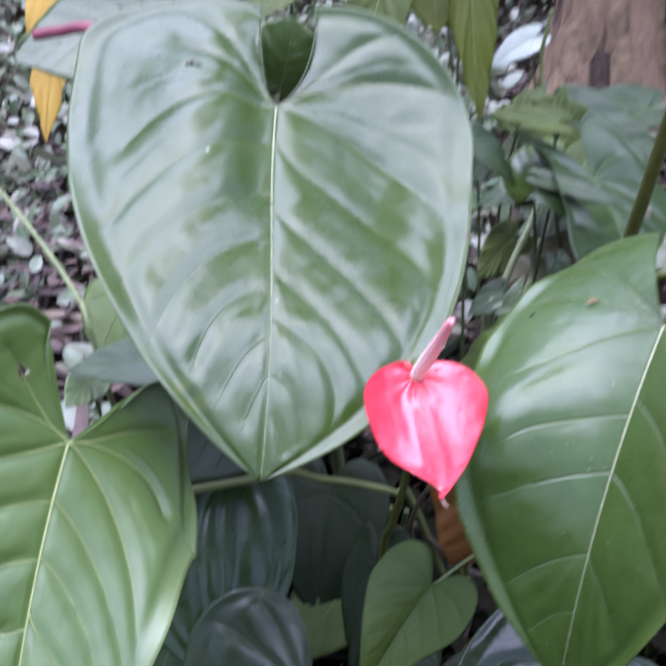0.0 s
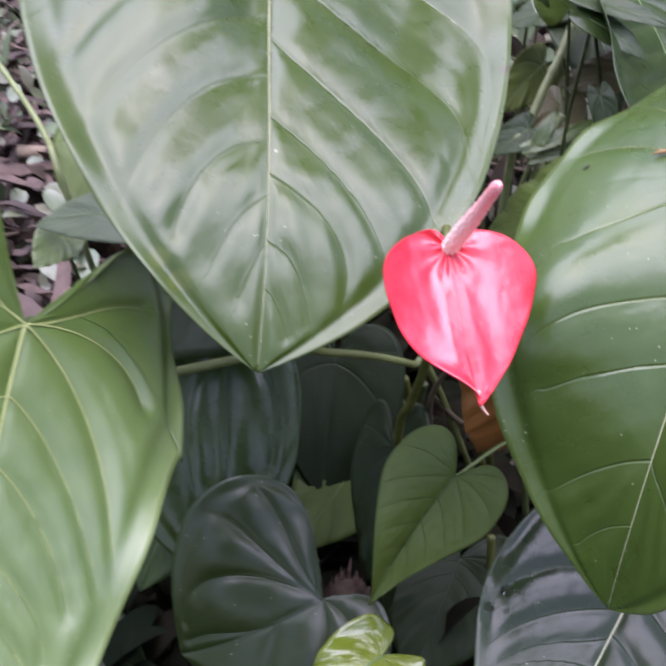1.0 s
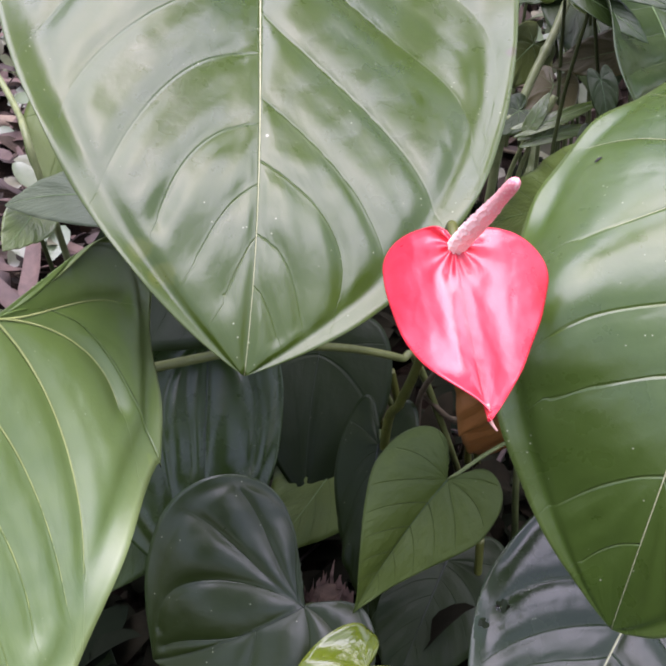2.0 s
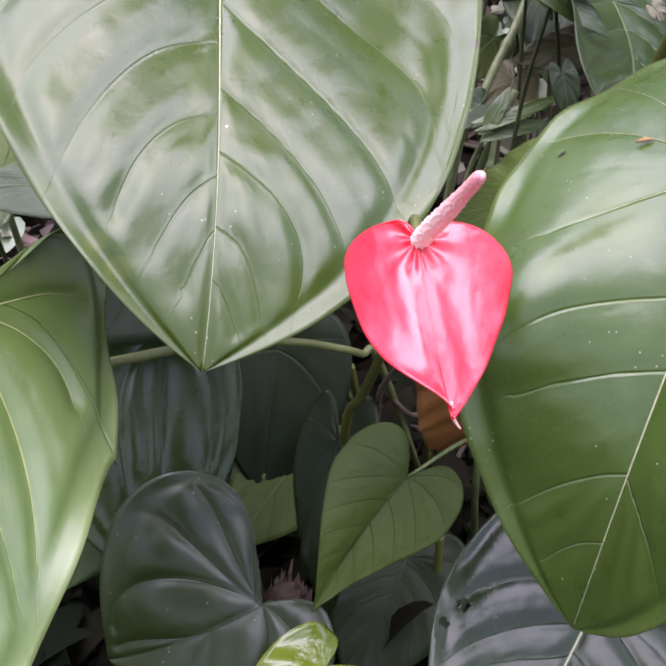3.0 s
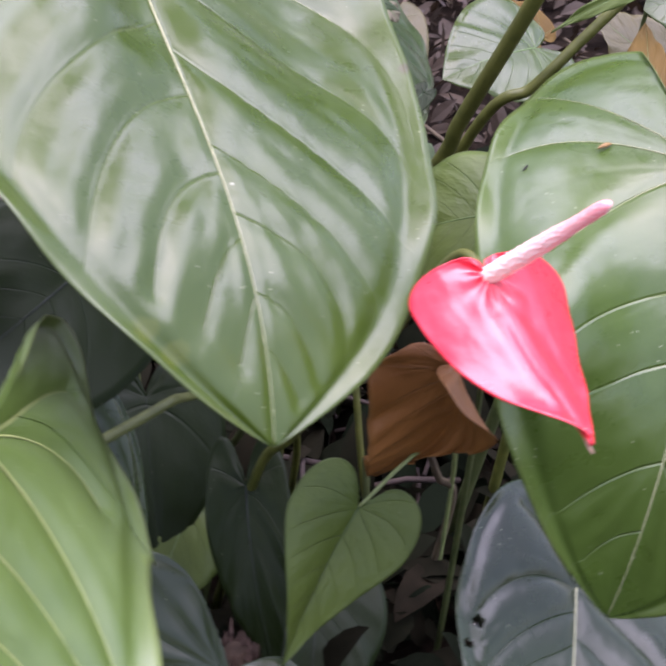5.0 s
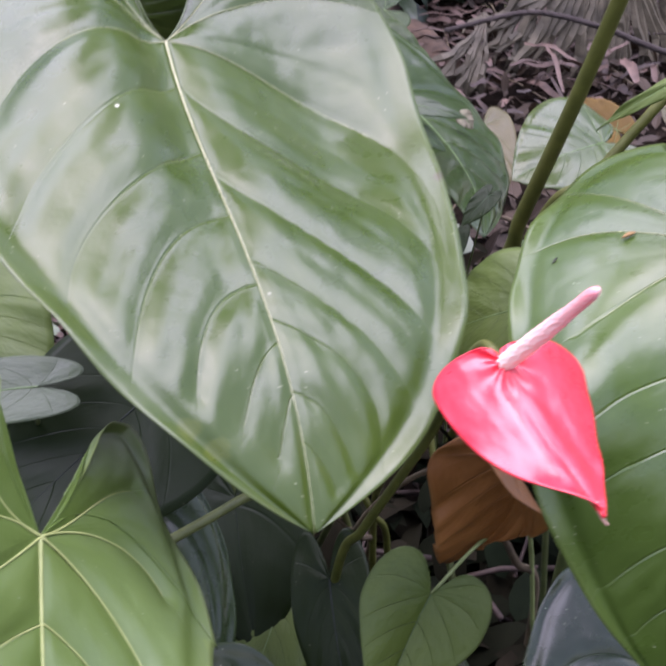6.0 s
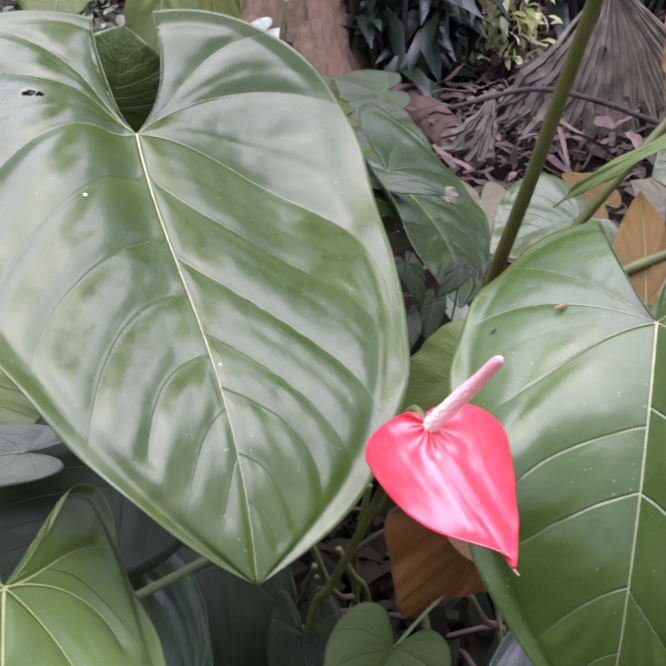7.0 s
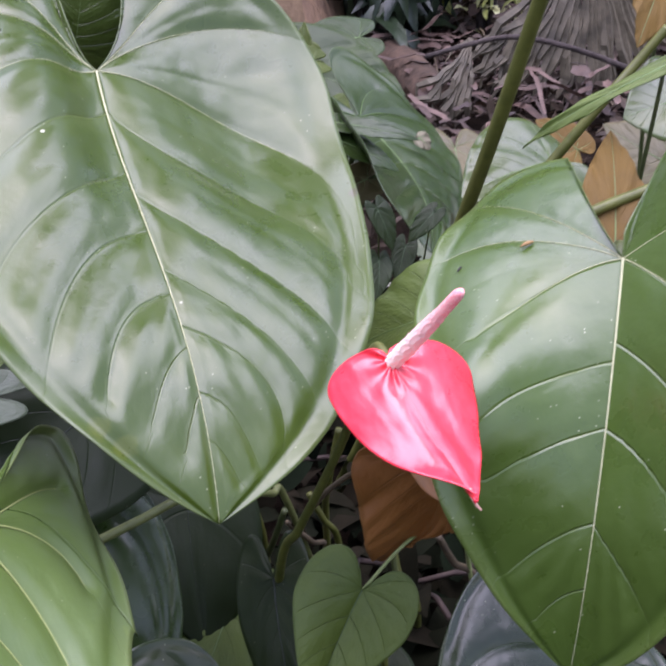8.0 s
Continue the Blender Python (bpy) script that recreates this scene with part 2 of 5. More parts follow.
PALESTEM = plain_material("pale_green_stem", (0.16, 0.21, 0.07), (0.28, 0.33, 0.13), 0.45, 60)
BROWNSTEM = plain_material("olive_stem", (0.050, 0.058, 0.010), (0.100, 0.108, 0.022), 0.45, 60)
DRYSTEM = plain_material("dry_stem", (0.05, 0.036, 0.021), (0.125, 0.094, 0.052), 0.75, 50)
DARKSTEM = plain_material("dark_dead_stem", (0.016, 0.010, 0.008), (0.05, 0.032, 0.024), 0.8, 50)
VINESTEM = plain_material("light_vine_stem", (0.13, 0.16, 0.06), (0.24, 0.27, 0.12), 0.4, 60)
RUNNER = plain_material("green_runner", (0.085, 0.10, 0.03), (0.15, 0.17, 0.055), 0.45, 60)
PALEWOOD = plain_material("pale_dry_wood", (0.17, 0.12, 0.08), (0.34, 0.26, 0.18), 0.7, 50)
REDSTEM = plain_material("red_shoot", (0.18, 0.04, 0.06), (0.3, 0.09, 0.11), 0.5, 60)
PINK = spadix_material()
PALETIP = plain_material("pale_tip", (0.7, 0.35, 0.28), (0.8, 0.55, 0.45), 0.5, 200)
# soil colour lowered to near black to hold the shade under the plants
SOIL = plain_material("shade_dark_soil", (0.004, 0.003, 0.002), (0.018, 0.012, 0.008), 1.0, 25, 0.8, 0.02, 0.05)
PLATE = plain_material("peeling_bark", (0.10, 0.062, 0.034), (0.27, 0.182, 0.105), 0.8, 40, 0.7, 0.006)
DARKBARK = plain_material("dark_bark", (0.018, 0.012, 0.01), (0.05, 0.038, 0.032), 0.85, 9, 0.9, 0.03)
BARK = bark_material()
YOUNG = leaf_material("young_yellow_green_leaf", (0.085, 0.12, 0.004), (0.12, 0.16, 0.008), (0.2, 0.24, 0.05), rough=0.17, spec=0.8, vein_show=0.0, specks=0.0, crinkle=0.3)
# pale base colour carries the white sheen of a shining leaf
SHEENPALE = leaf_material("sheen_pale_leaf", (0.16, 0.19, 0.13), (0.30, 0.33, 0.27), (0.07, 0.12, 0.06), rough=0.35, spec=0.6, vein_show=0.5, specks=0.1)
GREYLEAF = leaf_material("greyish_leaf", (0.06, 0.08, 0.045), (0.09, 0.115, 0.065), (0.14, 0.17, 0.11), rough=0.4, spec=0.3, vein_show=0.2, specks=0.2)
SHREDS = plain_material("dry_fibre", (0.045, 0.026, 0.020), (0.20, 0.13, 0.10), 0.8, 90, 0.6, 0.002)
DEADBARK = plain_material("shredded_bark", (0.026, 0.016, 0.009), (0.10, 0.061, 0.038), 0.85, 60, 0.8, 0.004)
FROND = plain_material("dead_frond", (0.030, 0.025, 0.015), (0.15, 0.126, 0.083), 0.7, 18, 0.6, 0.006)
LITTER = cloud_material("leaf_litter", [(0.042, 0.024, 0.010), (0.115, 0.066, 0.028), (0.062, 0.036, 0.017), (0.30, 0.23, 0.135), (0.155, 0.099, 0.052), (0.030, 0.018, 0.009)], 0.75, 0.1)
SCRAPS = cloud_material("bark_scraps", [(0.024, 0.014, 0.010), (0.07, 0.036, 0.024), (0.04, 0.023, 0.016), (0.13, 0.08, 0.06)], 0.7, 0.05)
COVER = cloud_material("ground_cover", [(0.10, 0.155, 0.070), (0.18, 0.245, 0.125), (0.26, 0.32, 0.20), (0.14, 0.195, 0.095), (0.20, 0.18, 0.12)], 0.36, 0.2, 0.8)
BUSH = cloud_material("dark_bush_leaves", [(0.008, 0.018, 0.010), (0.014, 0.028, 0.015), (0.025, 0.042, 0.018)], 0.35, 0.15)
# almost black: this colour stands for deep shade between the stems
SHADEFILL = cloud_material("shade_fill_leaves", [(0.004, 0.007, 0.003), (0.009, 0.013, 0.006), (0.013, 0.010, 0.006)], 0.9, 0.0, 0.05)
CROWN = cloud_material("tree_leaves", [(0.05, 0.09, 0.02), (0.09, 0.14, 0.03), (0.13, 0.17, 0.04)], 0.45, 0.4)
# very pale leaves: the bright light in far gaps is painted in
BRIGHTGAP = cloud_material("bright_gap_leaves", [(0.5, 0.55, 0.15), (0.68, 0.68, 0.28), (0.8, 0.78, 0.5)], 0.5, 0.5)
BLACK = plain_material("black_speck", (0.01, 0.01, 0.008), (0.03, 0.025, 0.02), 0.7, 300)
TAN = plain_material("tan_scrap", (0.16, 0.09, 0.03), (0.34, 0.21, 0.08), 0.6, 200)

WATER = water_material()
# ---- leaf maths
SIDE0 = dict(w=0.45, vw=0.18, h=0.28, ut=0.22, ix=0.02, iy=-0.12, k1=0.30, k2=0.35, fold=0.05, curl=0.0)


def bez(p0, p1, p2, p3, t):
    t = np.asarray(t, float)[:, None]
    return (1 - t) ** 3 * np.array(p0) + 3 * t * (1 - t) ** 2 * np.array(p1) + 3 * t * t * (1 - t) * np.array(p2) + t ** 3 * np.array(p3)


def half_outline(s, n):
    """Half of a heart-shaped blade of length 1: (u, v) from the sinus round the lobe to the tip."""
    w, vw, h, ut = s["w"], s["vw"], s["h"], s["ut"]
    a = bez((0, 0), (s["ix"], s["iy"]), (s.get("jx", 0.45 * ut), s.get("jy", -h)), (ut, -h), np.linspace(0, 1, n + 1)[:-1])
    b = bez((ut, -h), (ut + 0.6 * (w - ut), -h - s.get("rise", 0.0)), (w, vw - 0.55 * (vw + h)), (w, vw), np.linspace(0, 1, n + 1)[:-1])
    c = bez((w, vw), (w, vw + s["k2"]), (s["k1"] * w, 1 - 0.12), (0, 1), np.linspace(0, 1, 2 * n + 1))
    return np.concatenate([a, b, c])


def half_roots(n, late=0.0, power=1.85):
    """For each outline point, where on the midrib its cross line starts."""
    q = np.concatenate([np.zeros(2 * n), np.clip((np.linspace(0, 1, 2 * n + 1) - late) / (1 - late), 0, 1) ** power])
    return q


def bent(leaf, s, u, v):
    """From blade coordinates to leaf coordinates (across, along, face)."""
    k1, k2 = leaf["k"]
    vv = np.linspace(-0.6, 1.1, 172)
    ang = k1 * vv + k2 * vv * np.abs(vv) * 0.5
    dv = vv[1] - vv[0]
    my = np.concatenate([[0], np.cumsum(np.cos(0.5 * (ang[1:] + ang[:-1]))) * dv])
    mz = np.concatenate([[0], np.cumsum(-np.sin(0.5 * (ang[1:] + ang[:-1]))) * dv])
    i0 = np.interp(0, vv, my), np.interp(0, vv, mz)
    y, z, a = np.interp(v, vv, my) - i0[0], np.interp(v, vv, mz) - i0[1], np.interp(v, vv, ang)
    soft = leaf.get("soft", 0.0)
    lift = s["fold"] * (np.sqrt(u * u + soft * soft) - soft) + s["curl"] * u * u
    x = u * np.cos(np.clip(s["fold"] + s["curl"] * u, -1.2, 1.2))
    sw = leaf["side"] * v * v
    return x, y + lift * np.sin(a), z + lift * np.cos(a), sw


def half_flat(leaf, side, n, cross):
    """Blade coordinates of one half's grid, rows round the outline, columns from midrib (0) to rim (1)."""
    s = leaf[side]
    o, q = half_outline(s, n), half_roots(n, *leaf.get("roots", {}).get(side, (0.1, 1.6)))
    c = np.asarray(cross, float)[None, :]
    u = o[:, :1] * c
    bow = leaf.get("bows", {}).get(side, 2.8) * leaf["bow"] * 4 * c * (1 - c) * (o[:, :1] / max(s["w"], 1e-3))
    v = q[:, None] + (o[:, 1:2] - q[:, None]) * c - bow * np.clip(o[:, 1:2] - q[:, None] + 0.25, 0, 1)
    if "jx" in s:
        half = half_outline(s, 2 * n)[:2 * n:1]
        pull = np.zeros_like(o)
        pull[:n] = 2 * half[:n] - o[:n]
        pull[n:2 * n] = (2 * half[n] - o[n]) * ((1 - np.arange(n) / n) ** 1.5)[:, None]
        u = u + 2 * c * (1 - c) * pull[:, :1]
        v = v + 2 * c * (1 - c) * pull[:, 1:2]
    return u, v


def placed(leaf, side, u, v):
    """Blade coordinates to metres, leaf frame x across, y along, z face."""
    sg = 1.0 if side == "R" else -1.0
    x, y, z, sw = bent(leaf, leaf[side], u, v)
    for amp, u0, v0, wide, tall in leaf.get("swells", {}).get(side, ()):
        z = z + amp * np.exp(-((u - u0) / wide) ** 2 - ((v - v0) / tall) ** 2) * (1 - np.exp(-(u / 0.07) ** 2))
    return np.stack([sg * x + sw, y, z + sg * leaf["twist"] * u * v + leaf.get("tilt", 0.0) * v], -1) * leaf["L"]


def half_points(leaf, side, n, cross):
    return placed(leaf, side, *half_flat(leaf, side, n, cross))


def frame_of(leaf):
    """Columns across, along, face."""
    w = np.array(leaf["rot"], float)
    th = np.linalg.norm(w) + 1e-12
    K = np.array([[0, -w[2], w[1]], [w[2], 0, -w[0]], [-w[1], w[0], 0]])
    R = np.eye(3) + np.sin(th) / th * K + (1 - np.cos(th)) / th ** 2 * (K @ K)
    # rest: across = +x, along = -z (down), face = -y (towards a viewer at -y)
    R0 = np.array([[1, 0, 0], [0, 0, -1], [0, -1, 0]], float)
    return R @ R0


# ---- builders
def part(name, verts, faces, material, parent=None, uvs=None, smooth=True, label=""):
    me = bpy.data.meshes.new(name)
    me.from_pydata([tuple(v) for v in verts], [], faces)
    me.materials.append(material)
    if smooth:
        me.polygons.foreach_set("use_smooth", [True] * len(me.polygons))
    if uvs is not None:
        lay = me.uv_layers.new(name="blade")
        idx = np.empty(len(me.loops), int)
        me.loops.foreach_get("vertex_index", idx)
        lay.data.foreach_set("uv", np.asarray(uvs, np.float32)[idx].ravel())
    me.update()
    ob = new(name, me)
    if parent:
        ob.parent = parent
    if label:
        ob["label"] = label
    return ob


def tube_mesh(points, radii, sides=10, caps=True):
    points = [Vector(p) for p in points]
    verts, faces = [], []
    ref = Vector((0.3, 0.9, 0.31)).normalized()
    for i, p in enumerate(points):
        d = (points[min(i + 1, len(points) - 1)] - points[max(i - 1, 0)]).normalized()
        a = d.cross(ref).normalized()
        b = d.cross(a)
        r = float(radii if np.isscalar(radii) else radii[i])
        for k in range(sides):
            g = 2 * math.pi * k / sides
            verts.append(p + r * (math.cos(g) * a + math.sin(g) * b))
    for i in range(len(points) - 1):
        for k in range(sides):
            j = (k + 1) % sides
            faces.append((i * sides + k, i * sides + j, (i + 1) * sides + j, (i + 1) * sides + k))
    if caps:
        faces.append(tuple(range(sides))[::-1])
        faces.append(tuple(range((len(points) - 1) * sides, len(points) * sides)))
    return verts, faces


def smooth_line(ctrl, n=24):
    """A flowing line through control points."""
    c = [Vector(p) for p in ctrl]
    c = [2 * c[0] - c[1]] + c + [2 * c[-1] - c[-2]]
    out = []
    for i in range(1, len(c) - 2):
        for k in range(n):
            t = k / n
            out.append(0.5 * (2 * c[i] + (c[i + 1] - c[i - 1]) * t + (2 * c[i - 1] - 5 * c[i] + 4 * c[i + 1] - c[i + 2]) * t * t + (3 * c[i] - c[i - 1] - 3 * c[i + 1] + c[i + 2]) * t ** 3))
    out.append(c[-2])
    return out


def phase(n, basal, lateral):
    if basal == 3:
        row = np.arange(4 * n + 1) / n
        return np.where(row < 2.44, np.interp(row, (0, 0.9, 1.55, 2.44), (0, 1, 2, 3)), 3 + lateral * np.clip((row - 2.44) / 1.56, 0, 1) ** 1.1)
    return np.concatenate([np.linspace(0, basal, 2 * n + 1)[:-1], basal + lateral * np.linspace(0, 1, 2 * n + 1) ** 1.1])


def blade(leaf, n=24, cross=18, basal=3, lateral=7, quilt=0.018, wave=0.008, roll=0.012, seed=0, crumple=1.0, lesser=0.22, lip=0.0):
    """Vertices, faces and vein coordinates of a whole blade in leaf coordinates."""
    rng = np.random.RandomState(seed)
    cs = np.linspace(0, 1, cross) ** 0.95
    verts, uvs, faces, grids = [], [], [], {}
    for side in ("R", "Lf"):
        p = half_points(leaf, side, n, cs)
        ph = phase(n, basal, lateral)
        gi = np.gradient(p, axis=0)
        gj = np.gradient(p, axis=1)
        nor = np.cross(gj, gi) if side == "R" else np.cross(gi, gj)
        size = np.linalg.norm(nor, axis=-1, keepdims=True)
        nor = np.where(size < 1e-10, np.array([0, 0, 1.0]), nor / (size + 1e-14))
        nor = np.where(nor[..., 2:] < 0, -nor, nor)
        swell = 1.0 + 0.45 * np.sin(ph * 2.1 + rng.uniform(0, 6))[:, None]
        main = np.abs(np.sin(np.pi * ph))[:, None] ** 0.55
        minor = np.abs(np.sin(np.pi * (2 * ph + 0.25 * np.sin(3 * ph))))[:, None] ** 0.7
        prof = np.sin(np.pi * np.clip(cs / 0.94, 0, 1) ** 0.8)[None, :].clip(0) ** 0.8
        late = np.clip((cs - 0.25) / 0.4, 0, 1)[None, :] * prof
        folds = np.array([[noise.noise((2.2 * c, 1.3 * q + seed, 5.0)) + 0.6 * noise.noise((5.0 * c, 3.1 * q, seed + 1.0)) for c in cs] for q in ph])
        d = quilt * leaf["L"] * (main * prof + lesser * minor * late + 1.1 * crumple * folds * prof * main) * swell
        rip = wave * leaf["L"] * (np.sin(ph * 2.3 + rng.uniform(0, 6)) + 0.6 * np.sin(ph * 5.1 + rng.uniform(0, 6)))[:, None] * (cs ** 3)[None, :]
        fade = np.minimum(1, np.linspace(0, 10, len(ph)))[:, None] * np.minimum(1, np.linspace(4.5, 0, len(ph)))[:, None]
        sway = np.array([[noise.noise((3.1 * q[0] / leaf["L"] + seed, 3.1 * q[1] / leaf["L"], seed * 0.7)) + 0.5 * noise.noise((7.3 * q[0] / leaf["L"], 7.3 * q[1] / leaf["L"] + seed, 2.0)) for q in row] for row in p])
        edge = lip * leaf["L"] * (np.clip((cs - 0.88) / 0.12, 0, 1) ** 1.6)[None, :] * (0.75 + 0.5 * np.sin(ph * 1.7 + seed))[:, None]
        p = p + nor * ((d + rip + edge) * fade + sway * roll * leaf["L"] * (cs * (1.02 - cs) * 4)[None, :].clip(0, 1))[..., None]
        grids[side] = (p, ph, cs)
        k0 = len(verts)
        rows, cols = p.shape[:2]
        verts.extend(p.reshape(-1, 3))
        uvs.extend(np.stack(np.broadcast_arrays(cs[None, :], ph[:, None]), -1).reshape(-1, 2))
        for i in range(rows - 1):
            for j in range(cols - 1):
                a, b, c, e = k0 + i * cols + j, k0 + i * cols + j + 1, k0 + (i + 1) * cols + j + 1, k0 + (i + 1) * cols + j
                faces.append((a, e, c, b) if side == "R" else (a, b, c, e))
    return np.array(verts), faces, np.array(uvs), grids


def gap_to(line, u, v):
    """Distance of each (u, v) from a line of points."""
    p = np.stack([u.ravel(), v.ravel()], -1)
    best = np.full(len(p), 9.0)
    for a, b in zip(line[:-1], line[1:]):
        d = b - a
        t = np.clip((p - a) @ d / (d @ d + 1e-12), 0, 1)
        best = np.minimum(best, np.linalg.norm(p - a - t[:, None] * d, axis=1))
    return best.reshape(u.shape)


def beyond(line, u, v):
    """Whether each (u, v) lies on the tip's side of a vein."""
    p = np.stack([u.ravel(), v.ravel()], -1)
    mids, steps = 0.5 * (line[1:] + line[:-1]), np.diff(line, axis=0)
    k = ((p[:, None] - mids[None]) ** 2).sum(-1).argmin(1)
    d, w = steps[k], p - mids[k]
    return (d[:, 0] * w[:, 1] - d[:, 1] * w[:, 0] > 0).reshape(u.shape)


def vein_lines(leaf, side, count=36):
    """The side veins of one half in blade coordinates: start on the midrib, two handles, end near the rim."""
    t = np.linspace(0, 1, count)
    return [bez((0, q), (a, b), (c, d), (e, f), t) for q, a, b, c, d, e, f in leaf["veins"][side]]


def plain_veins(w):
    """A regular set of side veins for a half blade of that width."""
    k = w / 0.45
    rows = ((0, 0.07, -0.07, 0.16, -0.17, 0.27, -0.19), (0, 0.13, -0.03, 0.27, -0.04, 0.39, 0.05), (0, 0.13, 0.08, 0.27, 0.16, 0.38, 0.30), (0.18, 0.11, 0.23, 0.24, 0.33, 0.33, 0.47), (0.36, 0.10, 0.41, 0.20, 0.50, 0.27, 0.63), (0.54, 0.07, 0.58, 0.15, 0.66, 0.19, 0.76), (0.70, 0.05, 0.74, 0.09, 0.79, 0.12, 0.86))
    return tuple((q, a * k, b, c * k, d, e * k, f) for q, a, b, c, d, e, f in rows)


def quilted(leaf, n=40, cross=44, quilt=0.25, swell=0.05, minor=0.0016, pucker=0.0016, roll=0.012, wave=0.006, lip=0.012, collect=0.92, seed=0, shape=None):
    """A blade whose flesh bulges between its own veins: vertices, faces, vein coordinates and the veins' lines."""
    cs = np.linspace(0, 1, cross) ** 0.95
    verts, uvs, faces, lines = [], [], [], []
    L = leaf["L"]
    for side in ("R", "Lf"):
        sg = 1.0 if side == "R" else -1.0
        veins = vein_lines(leaf, side)
        between = [0.5 * (a + b) for a, b in zip(veins[:-1], veins[1:])]
        cu, cv = half_flat(leaf, side, n, [collect])
        margin = np.stack([cu[n // 2:, 0], cv[n // 2:, 0]], -1)

        def height(u, v, c):
            gaps = [gap_to(k, u, v) for k in veins] or [np.full(u.shape, 0.2)]
            stack = np.sort(np.stack(gaps + [u + 0.004, gap_to(margin, u, v) + 0.015]), axis=0)
            d1, d2 = np.sqrt(stack[0] ** 2 + 4e-5) - 0.0063, stack[1]
            pillow = 2 * d1 * d2 / (d1 + d2 + 1e-6)
            bulge = swell * (1 - np.exp(-pillow / swell))
            inside = 0.5 - 0.5 * np.cos(np.pi * np.clip((collect + 0.05 - c) / 0.13, 0, 1))
            rough = np.array([noise.noise((11 * a + seed, 11 * b, 1.7)) + 0.7 * noise.noise((25 * a, 25 * b + seed, 6.1)) for a, b in zip(u.ravel(), v.ravel())]).reshape(u.shape)
            slow = np.array([noise.noise((3.1 * sg * a + seed, 3.1 * b, 0.7 * seed)) for a, b in zip(u.ravel(), v.ravel())]).reshape(u.shape)
            lesser = sum(np.exp(-(gap_to(k, u, v) / 0.008) ** 2) for k in between) if between else 0.0
            h = inside * (quilt * bulge * (1 + 0.6 * slow + 0.4 * np.clip((v - 0.62) / 0.25, 0, 1)) - minor * lesser * np.clip(c * 3, 0, 1) + pucker * rough * np.clip(pillow / 0.03, 0, 1))
            h = h + roll * slow * (4 * c * (1.02 - c)).clip(0, 1)
            h = h + (lip * (0.75 + 0.5 * np.sin(9 * v + seed)) + wave * np.sin(23 * v + 5 * u + seed)) * np.clip((c - collect) / (1 - collect), 0, 1) * np.clip((1 - v) * 8, 0, 1)
            h = h * np.clip(u / 0.014, 0, 1)
            if shape:
                h = h + shape(sg * u, v, c)
            passed = np.cumprod(np.stack([beyond(k, u, v) for k in veins]), axis=0).sum(0) if veins else np.zeros(u.shape, int)
            ends = [np.full(u.shape, 0.09)] + gaps + [np.full(u.shape, 0.09)]
            before, after = np.choose(passed, ends[:-1]), np.choose(passed, ends[1:])
            return h, passed + before / (before + after + 1e-9)

        def solid(u, v, c):
            e = 1e-3
            across = sg * (placed(leaf, side, u + e, v) - placed(leaf, side, u - e, v))
            along = placed(leaf, side, u, v + e) - placed(leaf, side, u, v - e)
            nor = np.cross(across, along)
            nor /= np.linalg.norm(nor, axis=-1, keepdims=True) + 1e-14
            h, gap = height(u, v, c)
            return placed(leaf, side, u, v) + nor * (h * L)[..., None], gap

        u, v = half_flat(leaf, side, n, cs)
        c = np.broadcast_to(cs[None, :], u.shape)
        p, gap = solid(u, v, c)
        k0 = len(verts)
        rows, cols = p.shape[:2]
        verts.extend(p.reshape(-1, 3))
        uvs.extend(np.stack([c, gap], -1).reshape(-1, 2))
        for i in range(rows - 1):
            for j in range(cols - 1):
                a, b, e, f = k0 + i * cols + j, k0 + i * cols + j + 1, k0 + (i + 1) * cols + j + 1, k0 + (i + 1) * cols + j
                faces.append((a, f, e, b) if side == "R" else (a, b, e, f))
        for k in veins:
            lines.append((solid(k[:, 0], k[:, 1], np.linspace(0, 0.85, len(k)))[0], float(k[0, 1])))
    return np.array(verts), faces, np.array(uvs), lines


def welded(ob, dist=1e-5):
    bm = bmesh.new()
    bm.from_mesh(ob.data)
    bmesh.ops.remove_doubles(bm, verts=bm.verts, dist=dist)
    bmesh.ops.dissolve_degenerate(bm, dist=1e-6, edges=bm.edges)
    bm.normal_update()
    bm.to_mesh(ob.data)
    bm.free()


def pierced(ob, place, radius):
    """An eaten hole with a ragged edge."""
    bm = bmesh.new()
    bm.from_mesh(ob.data)
    place = min(bm.verts, key=lambda v: (v.co - place).length_squared).co.copy()
    for turn in range(3):
        near = [f for f in bm.faces if (f.calc_center_median() - place).length < radius * (2.4 - 0.4 * turn) + 0.006 / (turn + 1)]
        bmesh.ops.subdivide_edges(bm, edges=list({e for f in near for e in f.edges}), cuts=1, use_grid_fill=True)
    gone = []
    for f in bm.faces:
        c = f.calc_center_median() - place
        if c.length < radius * (1.0 + 0.75 * noise.noise(c / radius * 1.3 + Vector((3, 1, radius * 900)))):
            gone.append(f)
    bmesh.ops.delete(bm, geom=gone, context="FACES")
    for f in bm.faces:
        f.smooth = True
    bm.to_mesh(ob.data)
    bm.free()


